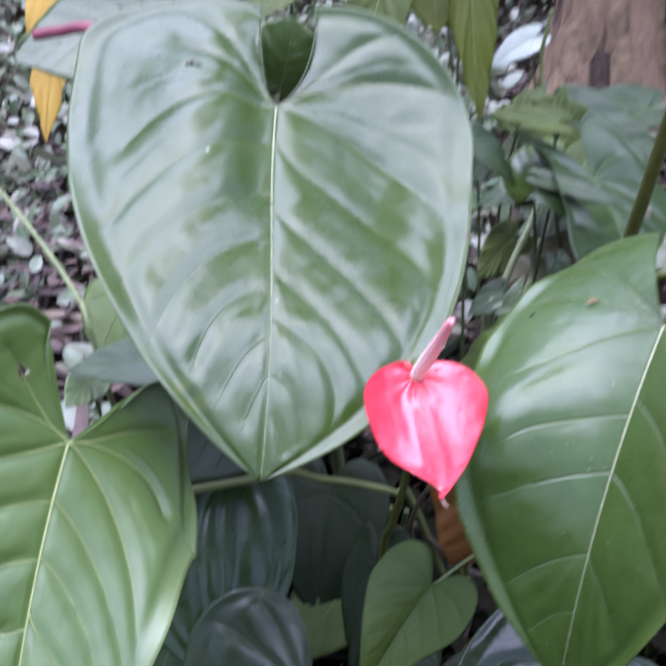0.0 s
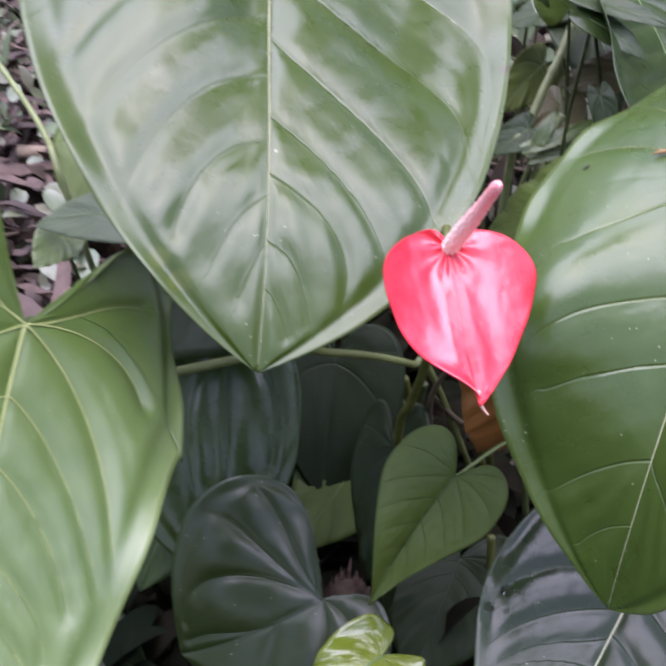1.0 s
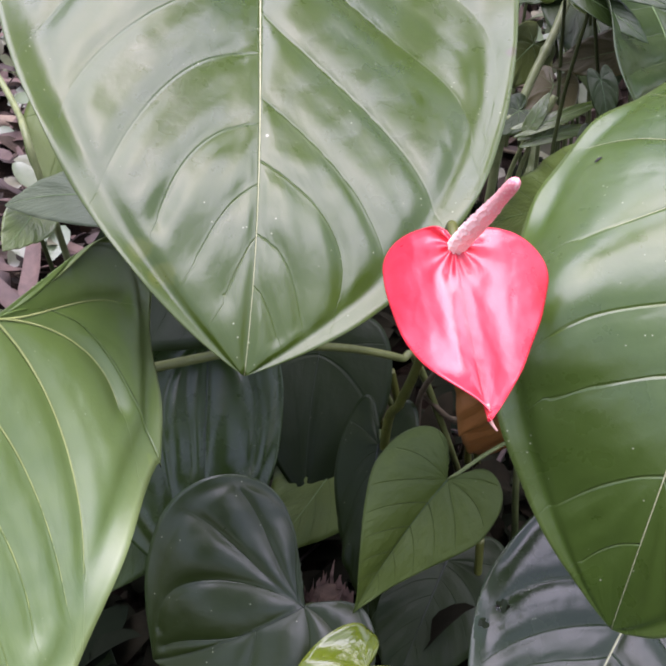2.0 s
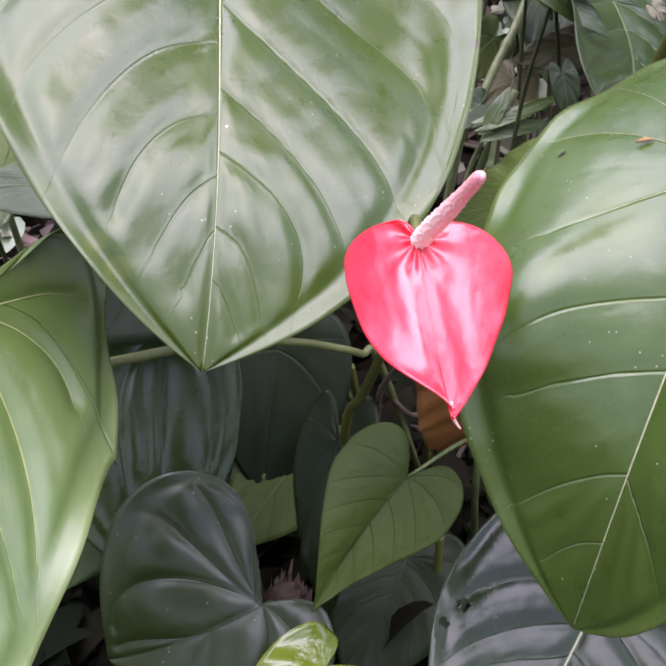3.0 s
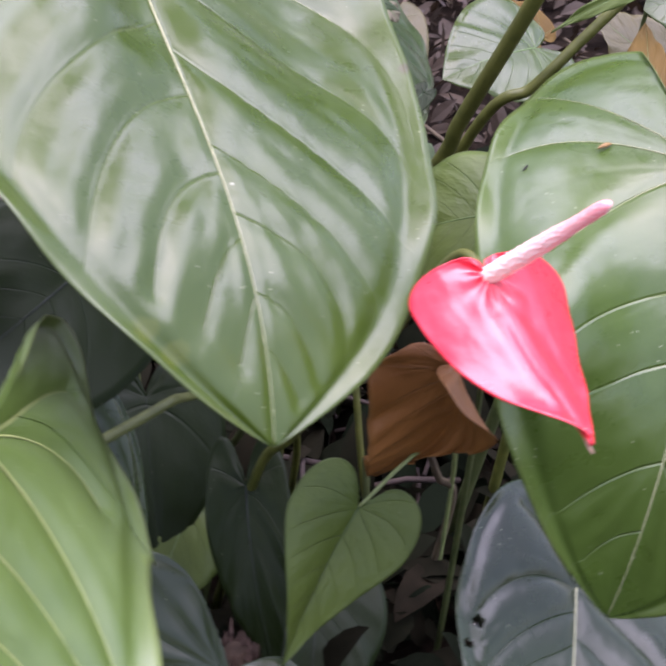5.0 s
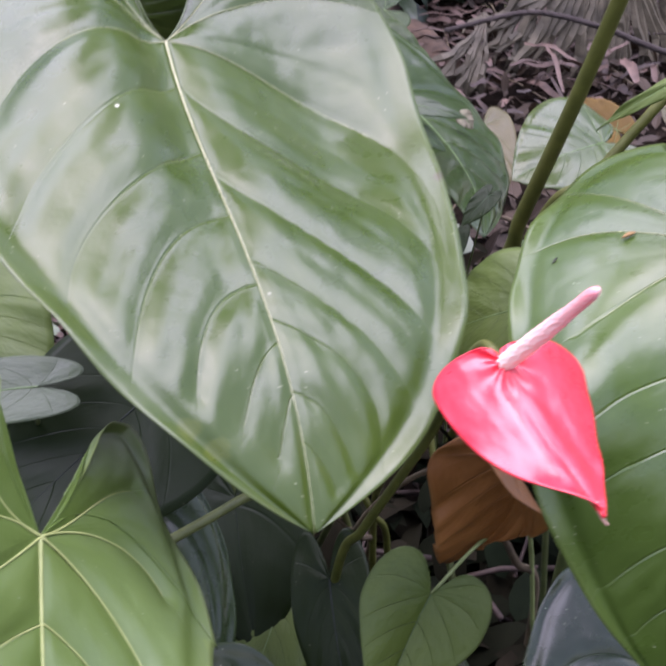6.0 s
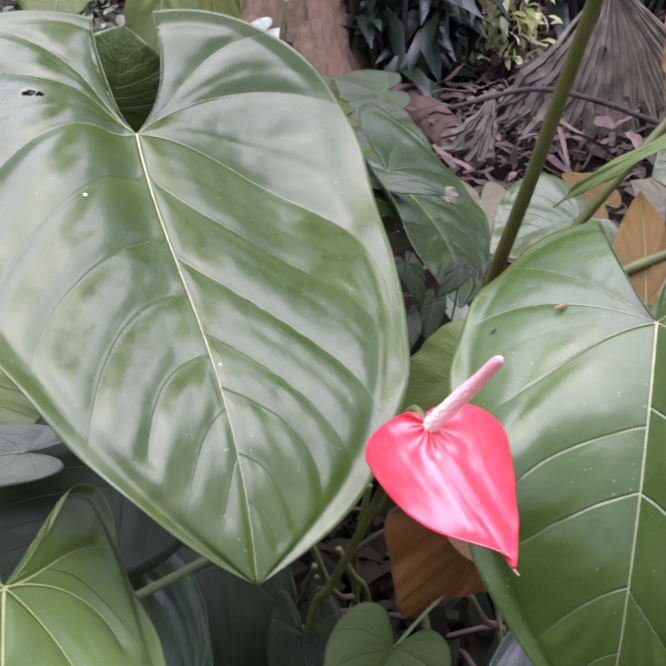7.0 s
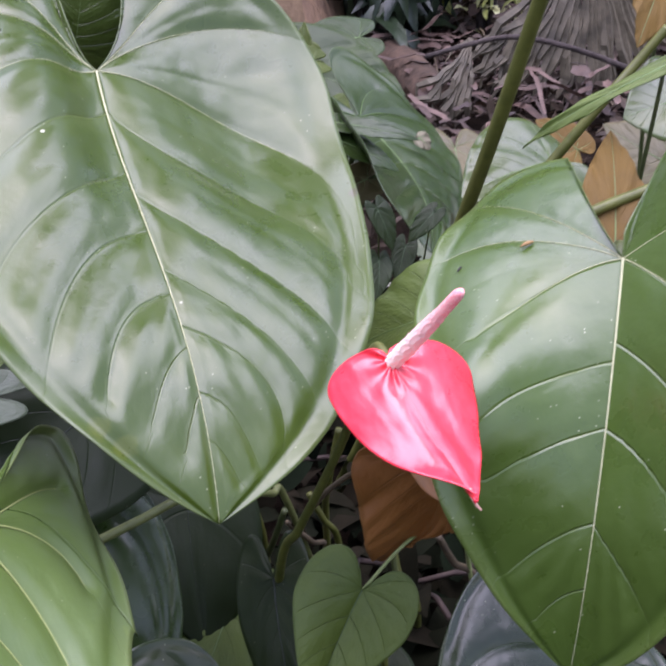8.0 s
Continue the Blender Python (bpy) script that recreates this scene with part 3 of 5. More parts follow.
def heart_leaf(name, leaf, material, label, group="leaves of the plant", rib=None, rib_size=0.0028, thick=0.0006, category="leaf", veins=((0.9, 0.5), (1.55, 0.55), (2.44, 0.5)), fine=0.2, holes=(), foot=None, stalk=0.003, via=(), stalk_material=None, **opts):
    """A heart-shaped leaf in place: blade, midrib, main side veins on either half, and a stalk that runs down to the ground."""
    F = frame_of(leaf)
    base = np.array(leaf["base"])
    top = new(name)
    top.matrix_world = Matrix.Translation(base)
    own = "veins" in leaf
    v, f, uv, grids = quilted(leaf, **opts) if own else blade(leaf, **opts)
    b = part("blade", v @ F.T, f, material, top, uv)
    welded(b)
    for place, radius in holes:
        pierced(b, Vector(place) - Vector(base), radius)
    mod = b.modifiers.new("thickness", "SOLIDIFY")
    mod.thickness, mod.offset = thick, -1
    n = opts.get("n", 24)
    face = F[:, 2]
    rib = rib or RIB
    mid = half_points(leaf, "R", n, [0.0, 1.0])[2 * n:, 0] @ F.T
    r = np.linspace(1, 0.12, len(mid)) * rib_size * 0.5
    part("midrib", *tube_mesh([p + face * (0.15 * q) for p, q in zip(mid, r)], list(r), 8), rib, top)
    for line, start in grids if own and veins else ():
        k = veins[0][1] if start == 0 else fine
        if not k:
            continue
        r = np.linspace(1, 0.15, len(line)) * rib_size * 0.5 * k
        part("side_vein", *tube_mesh([p @ F.T + face * (0.7 * q) for p, q in zip(line, r)], list(r), 6), rib, top)
    for side in ("R", "Lf") if veins and not own else ():
        g, ph, cs = grids[side]
        rows = [(row * n, k) for row, k in veins]
        if fine:
            last = int(ph[-1] - 0.6)
            rows += [(float(np.interp(q, ph, np.arange(len(ph)))), fine * (1.0 - 0.06 * (q - ph[2 * n]))) for q in range(int(np.ceil(ph[2 * n] + (0.5 if len(veins) > 2 else 0))) , last)]
        m = int(0.84 * len(cs))
        for row, k in rows:
            i = int(row)
            line = ((1 - row + i) * g[i, :m] + (row - i) * g[i + 1, :m]) @ F.T
            r = np.linspace(1, 0.12, m) * rib_size * 0.5 * k
            part("side_vein", *tube_mesh([p + face * (0.12 * q) for p, q in zip(line, r)], list(r), 6), rib, top)
    if foot is not None:
        ctrl = [Vector(0.3 * F[:, 1] * 0.01 - face * stalk)] + [Vector(p) - Vector(base) for p in via] + [Vector(foot) - Vector(base)]
        if not via:
            ctrl.insert(1, 0.45 * ctrl[0] + 0.55 * ctrl[1] + Vector((0, 0, 0.22 * base[2])) - Vector(face) * 0.02)
        line = smooth_line(ctrl, 14)
        part("stalk", *tube_mesh(line, list(np.linspace(1.0, 1.5, len(line)) * stalk), 10), stalk_material or STEM, top)
    return tagged(top, label, category, group)


def aimed(base, tip, face, w, k):
    """The description of a plain symmetrical heart leaf between two places."""
    v = np.array(tip, float) - np.array(base, float)
    length = float(np.linalg.norm(v))
    v /= length
    n = np.array(face, float)
    n -= v * (n @ v)
    n /= np.linalg.norm(n)
    turn = Matrix(np.stack([np.cross(n, v), v, n], 1) @ np.array([[1, 0, 0], [0, 0, -1], [0, -1, 0]], float).T).to_quaternion()
    side = dict(SIDE0, w=w, ut=min(0.22, 0.5 * w))
    return dict(base=base, rot=tuple(turn.axis * turn.angle), L=length, k=k, bow=0.05, twist=0.0, side=0.0, R=dict(side), Lf=dict(side, w=0.94 * w))


LEAF_COUNT = [0]


def simple_leaf(base, tip, face, w, k, material, label, group="leaves of the plant", foot=None, stalk=0.0018, bare=False, **opts):
    LEAF_COUNT[0] += 1
    g = random.Random(LEAF_COUNT[0])
    leaf = aimed(base, tip, face, w, k)
    leaf["twist"] = g.uniform(-0.4, 0.4)
    leaf["side"] = g.uniform(-0.12, 0.12)
    if foot is None and not bare:
        foot = (base[0] + g.uniform(-0.04, 0.06), base[1] + g.uniform(0.03, 0.09), -0.01)
    o = dict(n=14, cross=12, lateral=6, quilt=0.008, wave=0.02, seed=LEAF_COUNT[0], rib=DULLRIB, rib_size=0.0018, fine=0, veins=((0.9, 0.4), (1.55, 0.4), (2.44, 0.35)))
    o.update(opts)
    return heart_leaf("leaf", leaf, material, label, group, foot=foot, stalk=stalk, **o)


POINTED = ((0.0, 0.0, 0.0), (0.35, 1.0, -0.02), (0.72, 0.75, -0.10), (1.0, 0.0, -0.25))
ROUNDED = ((0.0, 0.0, 0.0), (0.08, 0.55, 0.0), (0.28, 0.95, -0.01), (0.55, 1.0, -0.05), (0.8, 0.72, -0.13), (0.94, 0.38, -0.2), (1.0, 0.0, -0.24))


def leaf_cloud(rng, places, sizes, facing, spread, slim=0.3, droop=0.3, outline=POINTED):
    """Many small folded leaves as one mesh: vertices and faces. facing: mean direction of the blades; spread: how far they stray."""
    n = len(places)
    d = rng.normal(size=(n, 3)) * spread + np.array(facing)
    d /= np.linalg.norm(d, axis=1, keepdims=True) + 1e-9
    up = rng.normal(size=(n, 3)) * 0.35 + np.array([0, 0, 1.0])
    s = np.cross(d, up)
    s /= np.linalg.norm(s, axis=1, keepdims=True) + 1e-9
    u = np.cross(s, d)
    z = np.asarray(sizes)[:, None]
    rows = []
    for along, width, fall in outline:
        c = places + d * z * along + u * z * fall * droop * 3
        if width == 0:
            rows.append([c])
        else:
            rows.append([c - s * z * slim * 0.5 * width + u * z * 0.06, c, c + s * z * slim * 0.5 * width + u * z * 0.06])
    flat = [r for row in rows for r in row]
    verts = np.stack(flat, 1).reshape(-1, 3)
    k, last = len(outline) - 2, 3 * (len(outline) - 2) + 1
    one = [(0, 2, 1), (0, 3, 2)] + [q for r in range(k - 1) for q in ((3 * r + 1, 3 * r + 2, 3 * r + 5, 3 * r + 4), (3 * r + 2, 3 * r + 3, 3 * r + 6, 3 * r + 5))] + [(last - 3, last - 2, last), (last - 2, last - 1, last)]
    faces = [tuple((last + 1) * i + k for k in f) for i in range(n) for f in one]
    return verts, faces


# ---- shapes of the leaves that stand nearest
BIG = dict(base=(-0.065, 0.175, 0.646), rot=(-0.963, 0.207, 0.288), L=0.3408, k=(-1.148, 3.289), bow=0.05, twist=-0.218, side=0.036,
     R=dict(w=0.487, vw=0.06, h=0.302, ut=0.064, ix=0.075, iy=-0.065, jx=0.084, jy=-0.20, rise=0.045, k1=0.387, k2=0.684, fold=0.288, curl=-0.203),
     Lf=dict(w=0.494, vw=-0.14, h=0.288, ut=0.066, ix=0.065, iy=-0.085, jx=0.068, jy=-0.20, rise=0.06, k1=0.664, k2=0.578, fold=-0.325, curl=0.187))
RIGHT = dict(base=(0.208, -0.052, 0.545), rot=(-0.923, 0.238, -0.595), L=0.2701, k=(1.041, -0.134), bow=0.05, twist=-0.678, side=-0.095,
     R=dict(w=0.476, vw=0.155, h=0.279, ut=0.219, ix=0.020, iy=-0.120, k1=0.300, k2=0.266, fold=0.647, curl=-0.120),
     Lf=dict(w=0.480, vw=0.034, h=0.375, ut=0.162, ix=0.07, iy=-0.09, jx=0.125, jy=-0.25, rise=0.08, k1=0.443, k2=0.446, fold=-0.148, curl=-0.055))
LEFT = dict(base=(-0.199, -0.083, 0.484), rot=(-0.556, 0.637, 0.79), L=0.3008, k=(0.016, 0.104), bow=0.05, twist=0.968, side=0.175,
     R=dict(w=0.372, vw=0.150, h=0.255, ut=0.285, ix=0.144, iy=-0.102, k1=0.30, k2=-0.10, fold=0.145, curl=0.082),
     Lf=dict(w=0.428, vw=0.196, h=0.226, ut=0.255, ix=0.297, iy=-0.224, k1=0.300, k2=0.350, fold=0.014, curl=-0.020))
HEART = dict(base=(0.052, 0.033, 0.274), rot=(-0.343, 0.704, -0.023), L=0.1176, k=(-0.083, 0.108), bow=0.05, twist=-0.577, side=0.102,
     R=dict(w=0.389, vw=0.135, h=0.219, ut=0.165, ix=0.049, iy=-0.085, k1=0.109, k2=0.172, fold=0.554, curl=0.256),
     Lf=dict(w=0.407, vw=0.163, h=0.196, ut=0.223, ix=0.043, iy=0.008, k1=0.030, k2=0.189, fold=0.179, curl=-1.027))
DARK_ROUND = dict(base=(-0.048, 0.001, 0.183), rot=(-0.681, 0.994, -0.484), L=0.1315, k=(0.515, 0.309), bow=0.05, twist=-0.045, side=-0.154,
     R=dict(w=0.600, vw=0.180, h=0.280, ut=0.220, ix=0.020, iy=-0.120, k1=0.300, k2=0.350, fold=0.050, curl=0.000),
     Lf=dict(w=0.868, vw=0.217, h=0.154, ut=0.516, ix=0.042, iy=0.096, k1=0.265, k2=0.391, fold=0.061, curl=0.030))
UNDER = aimed((-0.126, 0.169, 0.302), (-0.13, 0.035, 0.157), (-0.03, -0.70, 0.71), 0.4, (0.1, 0.3))
UNDER["R"].update(w=0.30, ut=0.14, vw=0.28, h=0.10, fold=0.06, curl=-0.8)
UNDER["Lf"].update(w=0.46, ut=0.2, vw=0.34, h=0.10, k2=0.42, k1=0.45, fold=0.03, curl=-0.3)
DROP = dict(base=(0.165, -0.067, 0.257), rot=(-1.197, 0.679, -0.033), L=0.1875, k=(0.148, 0.219), bow=0.05, twist=0.270, side=0.034,
     R=dict(w=0.500, vw=0.180, h=0.280, ut=0.220, ix=0.020, iy=-0.120, k1=0.300, k2=0.350, fold=0.050, curl=0.000),
     Lf=dict(w=0.476, vw=0.213, h=0.335, ut=0.202, ix=0.020, iy=-0.120, k1=0.304, k2=0.275, fold=0.061, curl=0.020))
ORANGE_LEAF = dict(base=(0.102, 0.012, 0.391), rot=(-0.364, -0.387, 2.025), L=0.1201, k=(0.501, 0.937), bow=0.05, twist=-0.775, side=0.558,
     R=dict(w=0.473, vw=-0.031, h=0.239, ut=0.215, ix=0.020, iy=-0.120, k1=0.487, k2=0.376, fold=-0.616, curl=-0.095),
     Lf=dict(w=0.420, vw=0.254, h=0.279, ut=0.220, ix=0.020, iy=-0.120, k1=0.353, k2=0.462, fold=-0.75, curl=0.2))
BACK = dict(base=(0.278, 0.684, 0.409), rot=(-1.212, 0.038, 0.583), L=0.2773, k=(-0.386, 0.83), bow=0.05, twist=-0.284, side=-0.476,
     R=dict(w=0.406, vw=0.137, h=0.447, ut=0.255, ix=0.020, iy=-0.120, k1=0.347, k2=0.339, fold=0.154, curl=-0.250),
     Lf=dict(w=0.522, vw=0.196, h=0.280, ut=0.220, ix=0.020, iy=-0.120, k1=0.482, k2=0.394, fold=-0.204, curl=1.024))
SPATHE = dict(base=(0.04, -0.103, 0.539), rot=(-0.905, -0.078, 0.128), L=0.0946, k=(-0.651, 0.649), bow=0.05, twist=-0.489, side=-0.006,
     R=dict(w=0.501, vw=0.157, h=0.088, ut=0.132, ix=0.020, iy=-0.120, k1=0.317, k2=0.108, fold=0.022, curl=-0.445),
     Lf=dict(w=0.458, vw=0.012, h=0.131, ut=0.186, ix=0.035, iy=-0.107, k1=-0.071, k2=0.700, fold=-0.605, curl=-0.085))
BIG.update(roots=dict(R=(0.2, 1.25), Lf=(0.25, 1.5)), bows=dict(R=1.6, Lf=3.6))
RIGHT.update(roots=dict(R=(0.2, 1.3), Lf=(0.2, 1.3)))
LEFT.update(bows=dict(R=6.0, Lf=5.0))
# broad swells and hollows of each half: height, place across and along, width and length
BIG["swells"] = dict(R=((-0.085, 0.30, 0.17, 0.17, 0.34),), Lf=((0.098, 0.19, 0.12, 0.17, 0.34),))
LEFT["tilt"] = 0.15
RIGHT["swells"] = dict(Lf=((0.11, 0.27, 0.42, 0.13, 0.25),))
# side veins, one by one: start on the midrib, two handles, end
BIG_VEINS_R = ((0, 0.104, -0.087, 0.162, -0.256, 0.32, -0.258), (0, 0.127, -0.102, 0.306, -0.185, 0.46, -0.08), (0, 0.214, 0.045, 0.498, 0.169, 0.417, 0.45), (0.107, 0.076, 0.299, 0.386, 0.311, 0.37, 0.555), (0.338, 0.085, 0.473, 0.259, 0.541, 0.3, 0.705), (0.532, 0.086, 0.604, 0.19, 0.687, 0.215, 0.8), (0.653, 0.077, 0.697, 0.165, 0.754, 0.138, 0.86), (0.782, 0.057, 0.799, 0.066, 0.859, 0.083, 0.905), (0.86, 0.02, 0.875, 0.035, 0.9, 0.045, 0.93))
BIG_VEINS_L = ((0, 0.082, -0.097, 0.161, -0.211, 0.278, -0.268), (0, 0.071, -0.088, 0.199, -0.086, 0.288, -0.153), (0, 0.135, 0.015, 0.286, 0.062, 0.35, 0.195), (0.112, 0.149, 0.174, 0.296, 0.278, 0.36, 0.432), (0.28, 0.143, 0.345, 0.293, 0.445, 0.32, 0.613), (0.438, 0.151, 0.449, 0.221, 0.628, 0.253, 0.755), (0.587, 0.1, 0.595, 0.141, 0.702, 0.158, 0.785), (0.698, 0.05, 0.726, 0.068, 0.784, 0.092, 0.833), (0.782, 0.019, 0.815, 0.032, 0.849, 0.043, 0.885))
RIGHT_VEINS_R = ((0, 0.09, -0.03, 0.2, -0.06, 0.38, -0.03), (0, 0.12, 0.08, 0.25, 0.18, 0.4, 0.28), (0.2, 0.1, 0.25, 0.22, 0.33, 0.36, 0.46), (0.392, 0.1, 0.42, 0.22, 0.5, 0.32, 0.62), (0.61, 0.06, 0.66, 0.15, 0.7, 0.19, 0.78))
RIGHT_VEINS_L = ((0, 0.123, -0.099, 0.248, -0.204, 0.4, -0.255), (0, 0.131, -0.067, 0.319, -0.117, 0.45, -0.028), (0, 0.152, 0.009, 0.226, 0.15, 0.31, 0.252), (0.247, 0.121, 0.271, 0.201, 0.373, 0.258, 0.475), (0.39, 0.097, 0.424, 0.163, 0.51, 0.23, 0.583), (0.603, 0.081, 0.644, 0.126, 0.725, 0.175, 0.797), (0.76, 0.04, 0.79, 0.07, 0.83, 0.09, 0.88))
LEFT_VEINS_R = ((0, 0.094, -0.03, 0.164, -0.112, 0.265, -0.125), (0, 0.094, -0.036, 0.234, -0.04, 0.28, 0.07), (0, 0.157, 0.06, 0.224, 0.21, 0.225, 0.37), (0.137, 0.115, 0.187, 0.176, 0.316, 0.2, 0.432), (0.265, 0.083, 0.306, 0.135, 0.398, 0.15, 0.488), (0.385, 0.029, 0.457, 0.128, 0.493, 0.115, 0.587), (0.52, 0.06, 0.55, 0.11, 0.61, 0.13, 0.7), (0.66, 0.04, 0.69, 0.08, 0.73, 0.09, 0.8))
LEFT_VEINS_L = ((0, 0.079, -0.012, 0.138, -0.072, 0.25, -0.12), (0, 0.068, -0.024, 0.135, -0.024, 0.33, 0.02), (0, 0.07, 0.05, 0.15, 0.1, 0.34, 0.2), (0.14, 0.08, 0.17, 0.19, 0.23, 0.32, 0.36), (0.27, 0.08, 0.3, 0.17, 0.36, 0.28, 0.5), (0.42, 0.07, 0.45, 0.15, 0.51, 0.21, 0.63), (0.6, 0.05, 0.63, 0.1, 0.68, 0.14, 0.76))
BIG["veins"] = dict(R=BIG_VEINS_R, Lf=BIG_VEINS_L)
RIGHT["veins"] = dict(R=RIGHT_VEINS_R, Lf=RIGHT_VEINS_L)
LEFT["veins"] = dict(R=LEFT_VEINS_R, Lf=LEFT_VEINS_L)
UNDER["veins"] = dict(R=((0, 0.2, 0.065, 0.208, 0.332, 0.18, 0.502),), Lf=((0, 0.144, 0.147, 0.047, 0.35, 0.05, 0.522), (0, 0.262, 0.148, 0.146, 0.473, 0.115, 0.702)))
DARK_ROUND["veins"] = dict(R=((0, 0.1, -0.08, 0.25, -0.1, 0.35, -0.05), (0, 0.15, 0.02, 0.3, 0.1, 0.42, 0.25), (0.3, 0.1, 0.35, 0.22, 0.45, 0.3, 0.6)), Lf=((0, 0.175, 0.03, 0.297, -0.166, 0.48, -0.128), (0, 0.236, 0.057, 0.478, -0.033, 0.715, 0.02), (0, 0.236, 0.141, 0.524, 0.168, 0.75, 0.323), (0, 0.287, 0.163, 0.58, 0.619, 0.177, 0.837), (0.312, -0.018, 0.504, 0.113, 0.676, 0.07, 0.867)))
DROP["veins"] = dict(R=((0, 0.06, -0.06, 0.2, -0.12, 0.32, -0.1), (0, 0.12, 0.05, 0.25, 0.12, 0.38, 0.25), (0.2, 0.1, 0.22, 0.22, 0.32, 0.34, 0.48), (0.42, 0.1, 0.45, 0.2, 0.53, 0.28, 0.66)), Lf=((0, 0.06, -0.1, 0.16, -0.2, 0.26, -0.22), (0, 0.192, -0.008, 0.332, 0.131, 0.395, 0.3), (0.095, 0.146, 0.185, 0.273, 0.314, 0.338, 0.475), (0.218, 0.088, 0.312, 0.217, 0.374, 0.27, 0.498), (0.35, 0.1, 0.36, 0.22, 0.45, 0.33, 0.6), (0.52, 0.1, 0.53, 0.2, 0.6, 0.28, 0.72)))
for shape in (HEART, BACK):
    shape["veins"] = dict(R=plain_veins(shape["R"]["w"]), Lf=plain_veins(shape["Lf"]["w"]))
SPATHE["soft"] = 0.12
SPATHE["veins"] = dict(R=(), Lf=())
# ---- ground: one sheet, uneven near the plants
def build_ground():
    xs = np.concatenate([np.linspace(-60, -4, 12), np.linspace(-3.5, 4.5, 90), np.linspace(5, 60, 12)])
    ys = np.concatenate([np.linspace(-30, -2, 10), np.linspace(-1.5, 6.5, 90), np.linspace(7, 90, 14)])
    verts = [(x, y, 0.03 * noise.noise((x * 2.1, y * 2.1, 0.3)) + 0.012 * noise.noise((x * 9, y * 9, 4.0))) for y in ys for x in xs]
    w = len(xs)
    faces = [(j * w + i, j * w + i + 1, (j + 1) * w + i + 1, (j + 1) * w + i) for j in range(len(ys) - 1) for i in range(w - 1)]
    tagged(part("ground", verts, faces, SOIL), "forest soil under leaf litter, coloured near black for shade", "ground", kind="structure")


build_ground()

# ---- the plant's leaves
def tip_relief(x, v, c):
    """Fine creases that fan out over the tip, and a groove along the lower margin with a flat strip outside it."""
    a = np.arctan2(x, v - 0.5)
    fan = 0.0016 * np.cos(30 * a + 1.5 * np.sin(9 * v + 4 * x)) * np.exp(-((v - 0.78) / 0.12) ** 2) * np.clip(np.abs(x) / 0.03, 0, 1) * np.clip((0.88 - c) * 8, 0, 1)
    lower = np.clip((v - 0.38) / 0.22, 0, 1) * np.clip((1 - v) * 10, 0, 1)
    groove = -0.004 * np.exp(-((c - 0.925) / 0.03) ** 2) * lower
    strip = 0.009 * (1 + 0.5 * np.sin(31 * v)) * np.clip((c - 0.935) / 0.065, 0, 1) * lower
    return fan + groove + strip


heart_leaf("leaf", BIG, STAINED, "large glossy green heart-shaped leaf with pale midrib", n=46, cross=54, quilt=0.25, minor=0.0016, pucker=0.0022, wave=0.004, roll=0.012, lip=0.010, shape=tip_relief, seed=4, rib_size=0.0019, veins=((0, 0.3),), fine=0, holes=(((-0.132, 0.177, 0.680), 0.004), ((-0.125, 0.174, 0.677), 0.0028)), foot=(-0.02, 0.30, 0), stalk=0.0045, via=((-0.058, 0.205, 0.60), (-0.04, 0.29, 0.30)))
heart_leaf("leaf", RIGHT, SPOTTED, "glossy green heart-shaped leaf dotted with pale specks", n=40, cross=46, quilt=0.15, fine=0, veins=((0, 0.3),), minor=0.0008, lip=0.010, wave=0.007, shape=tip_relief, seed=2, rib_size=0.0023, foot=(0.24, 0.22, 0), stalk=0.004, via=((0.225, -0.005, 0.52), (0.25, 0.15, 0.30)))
heart_leaf("leaf", LEFT, TORN, "bright green waxy leaf with pale yellow veins", n=40, cross=46, quilt=0.45, wave=0.010, lip=0.010, seed=5, rib=FRESHRIB, rib_size=0.0034, veins=((0, 0.5),), fine=0.3, holes=(((-0.2225, -0.0886, 0.5418), 0.0045),), foot=(-0.16, 0.20, 0), stalk=0.004, via=((-0.205, -0.03, 0.44), (-0.19, 0.12, 0.22)))
heart_leaf("leaf", HEART, MATT, "small dull green heart-shaped vine leaf", n=22, cross=26, quilt=0.14, pucker=0.004, wave=0.004, lip=0.004, veins=(), seed=6, rib=DARKRIB, rib_size=0.001, stalk=0.0013, stalk_material=PALESTEM, foot=(0.20, 0.16, -0.01), via=((0.098, 0.045, 0.30), (0.15, 0.08, 0.27)))
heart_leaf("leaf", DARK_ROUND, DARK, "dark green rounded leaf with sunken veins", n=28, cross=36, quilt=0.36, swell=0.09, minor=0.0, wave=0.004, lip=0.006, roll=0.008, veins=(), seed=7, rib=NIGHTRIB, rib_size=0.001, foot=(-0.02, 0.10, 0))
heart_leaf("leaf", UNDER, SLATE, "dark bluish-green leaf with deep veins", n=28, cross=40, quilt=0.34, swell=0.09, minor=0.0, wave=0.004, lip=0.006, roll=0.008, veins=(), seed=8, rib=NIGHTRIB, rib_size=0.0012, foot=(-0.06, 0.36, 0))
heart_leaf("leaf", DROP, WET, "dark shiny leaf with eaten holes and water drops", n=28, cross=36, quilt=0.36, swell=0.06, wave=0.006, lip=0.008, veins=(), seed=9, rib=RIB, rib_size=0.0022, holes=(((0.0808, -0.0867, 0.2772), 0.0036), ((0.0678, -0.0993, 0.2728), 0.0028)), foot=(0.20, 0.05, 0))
heart_leaf("leaf", ORANGE_LEAF, ORANGE, "withered orange-brown leaf hanging in the shade", n=20, cross=16, lateral=6, quilt=0.006, wave=0.03, seed=10, rib=RUSTRIB, rib_size=0.0014, foot=(0.0, 0.25, 0), stalk=0.0018, stalk_material=DRYSTEM, via=((0.061, 0.060, 0.359), (0.038, 0.130, 0.278), (0.034, 0.200, 0.168)))
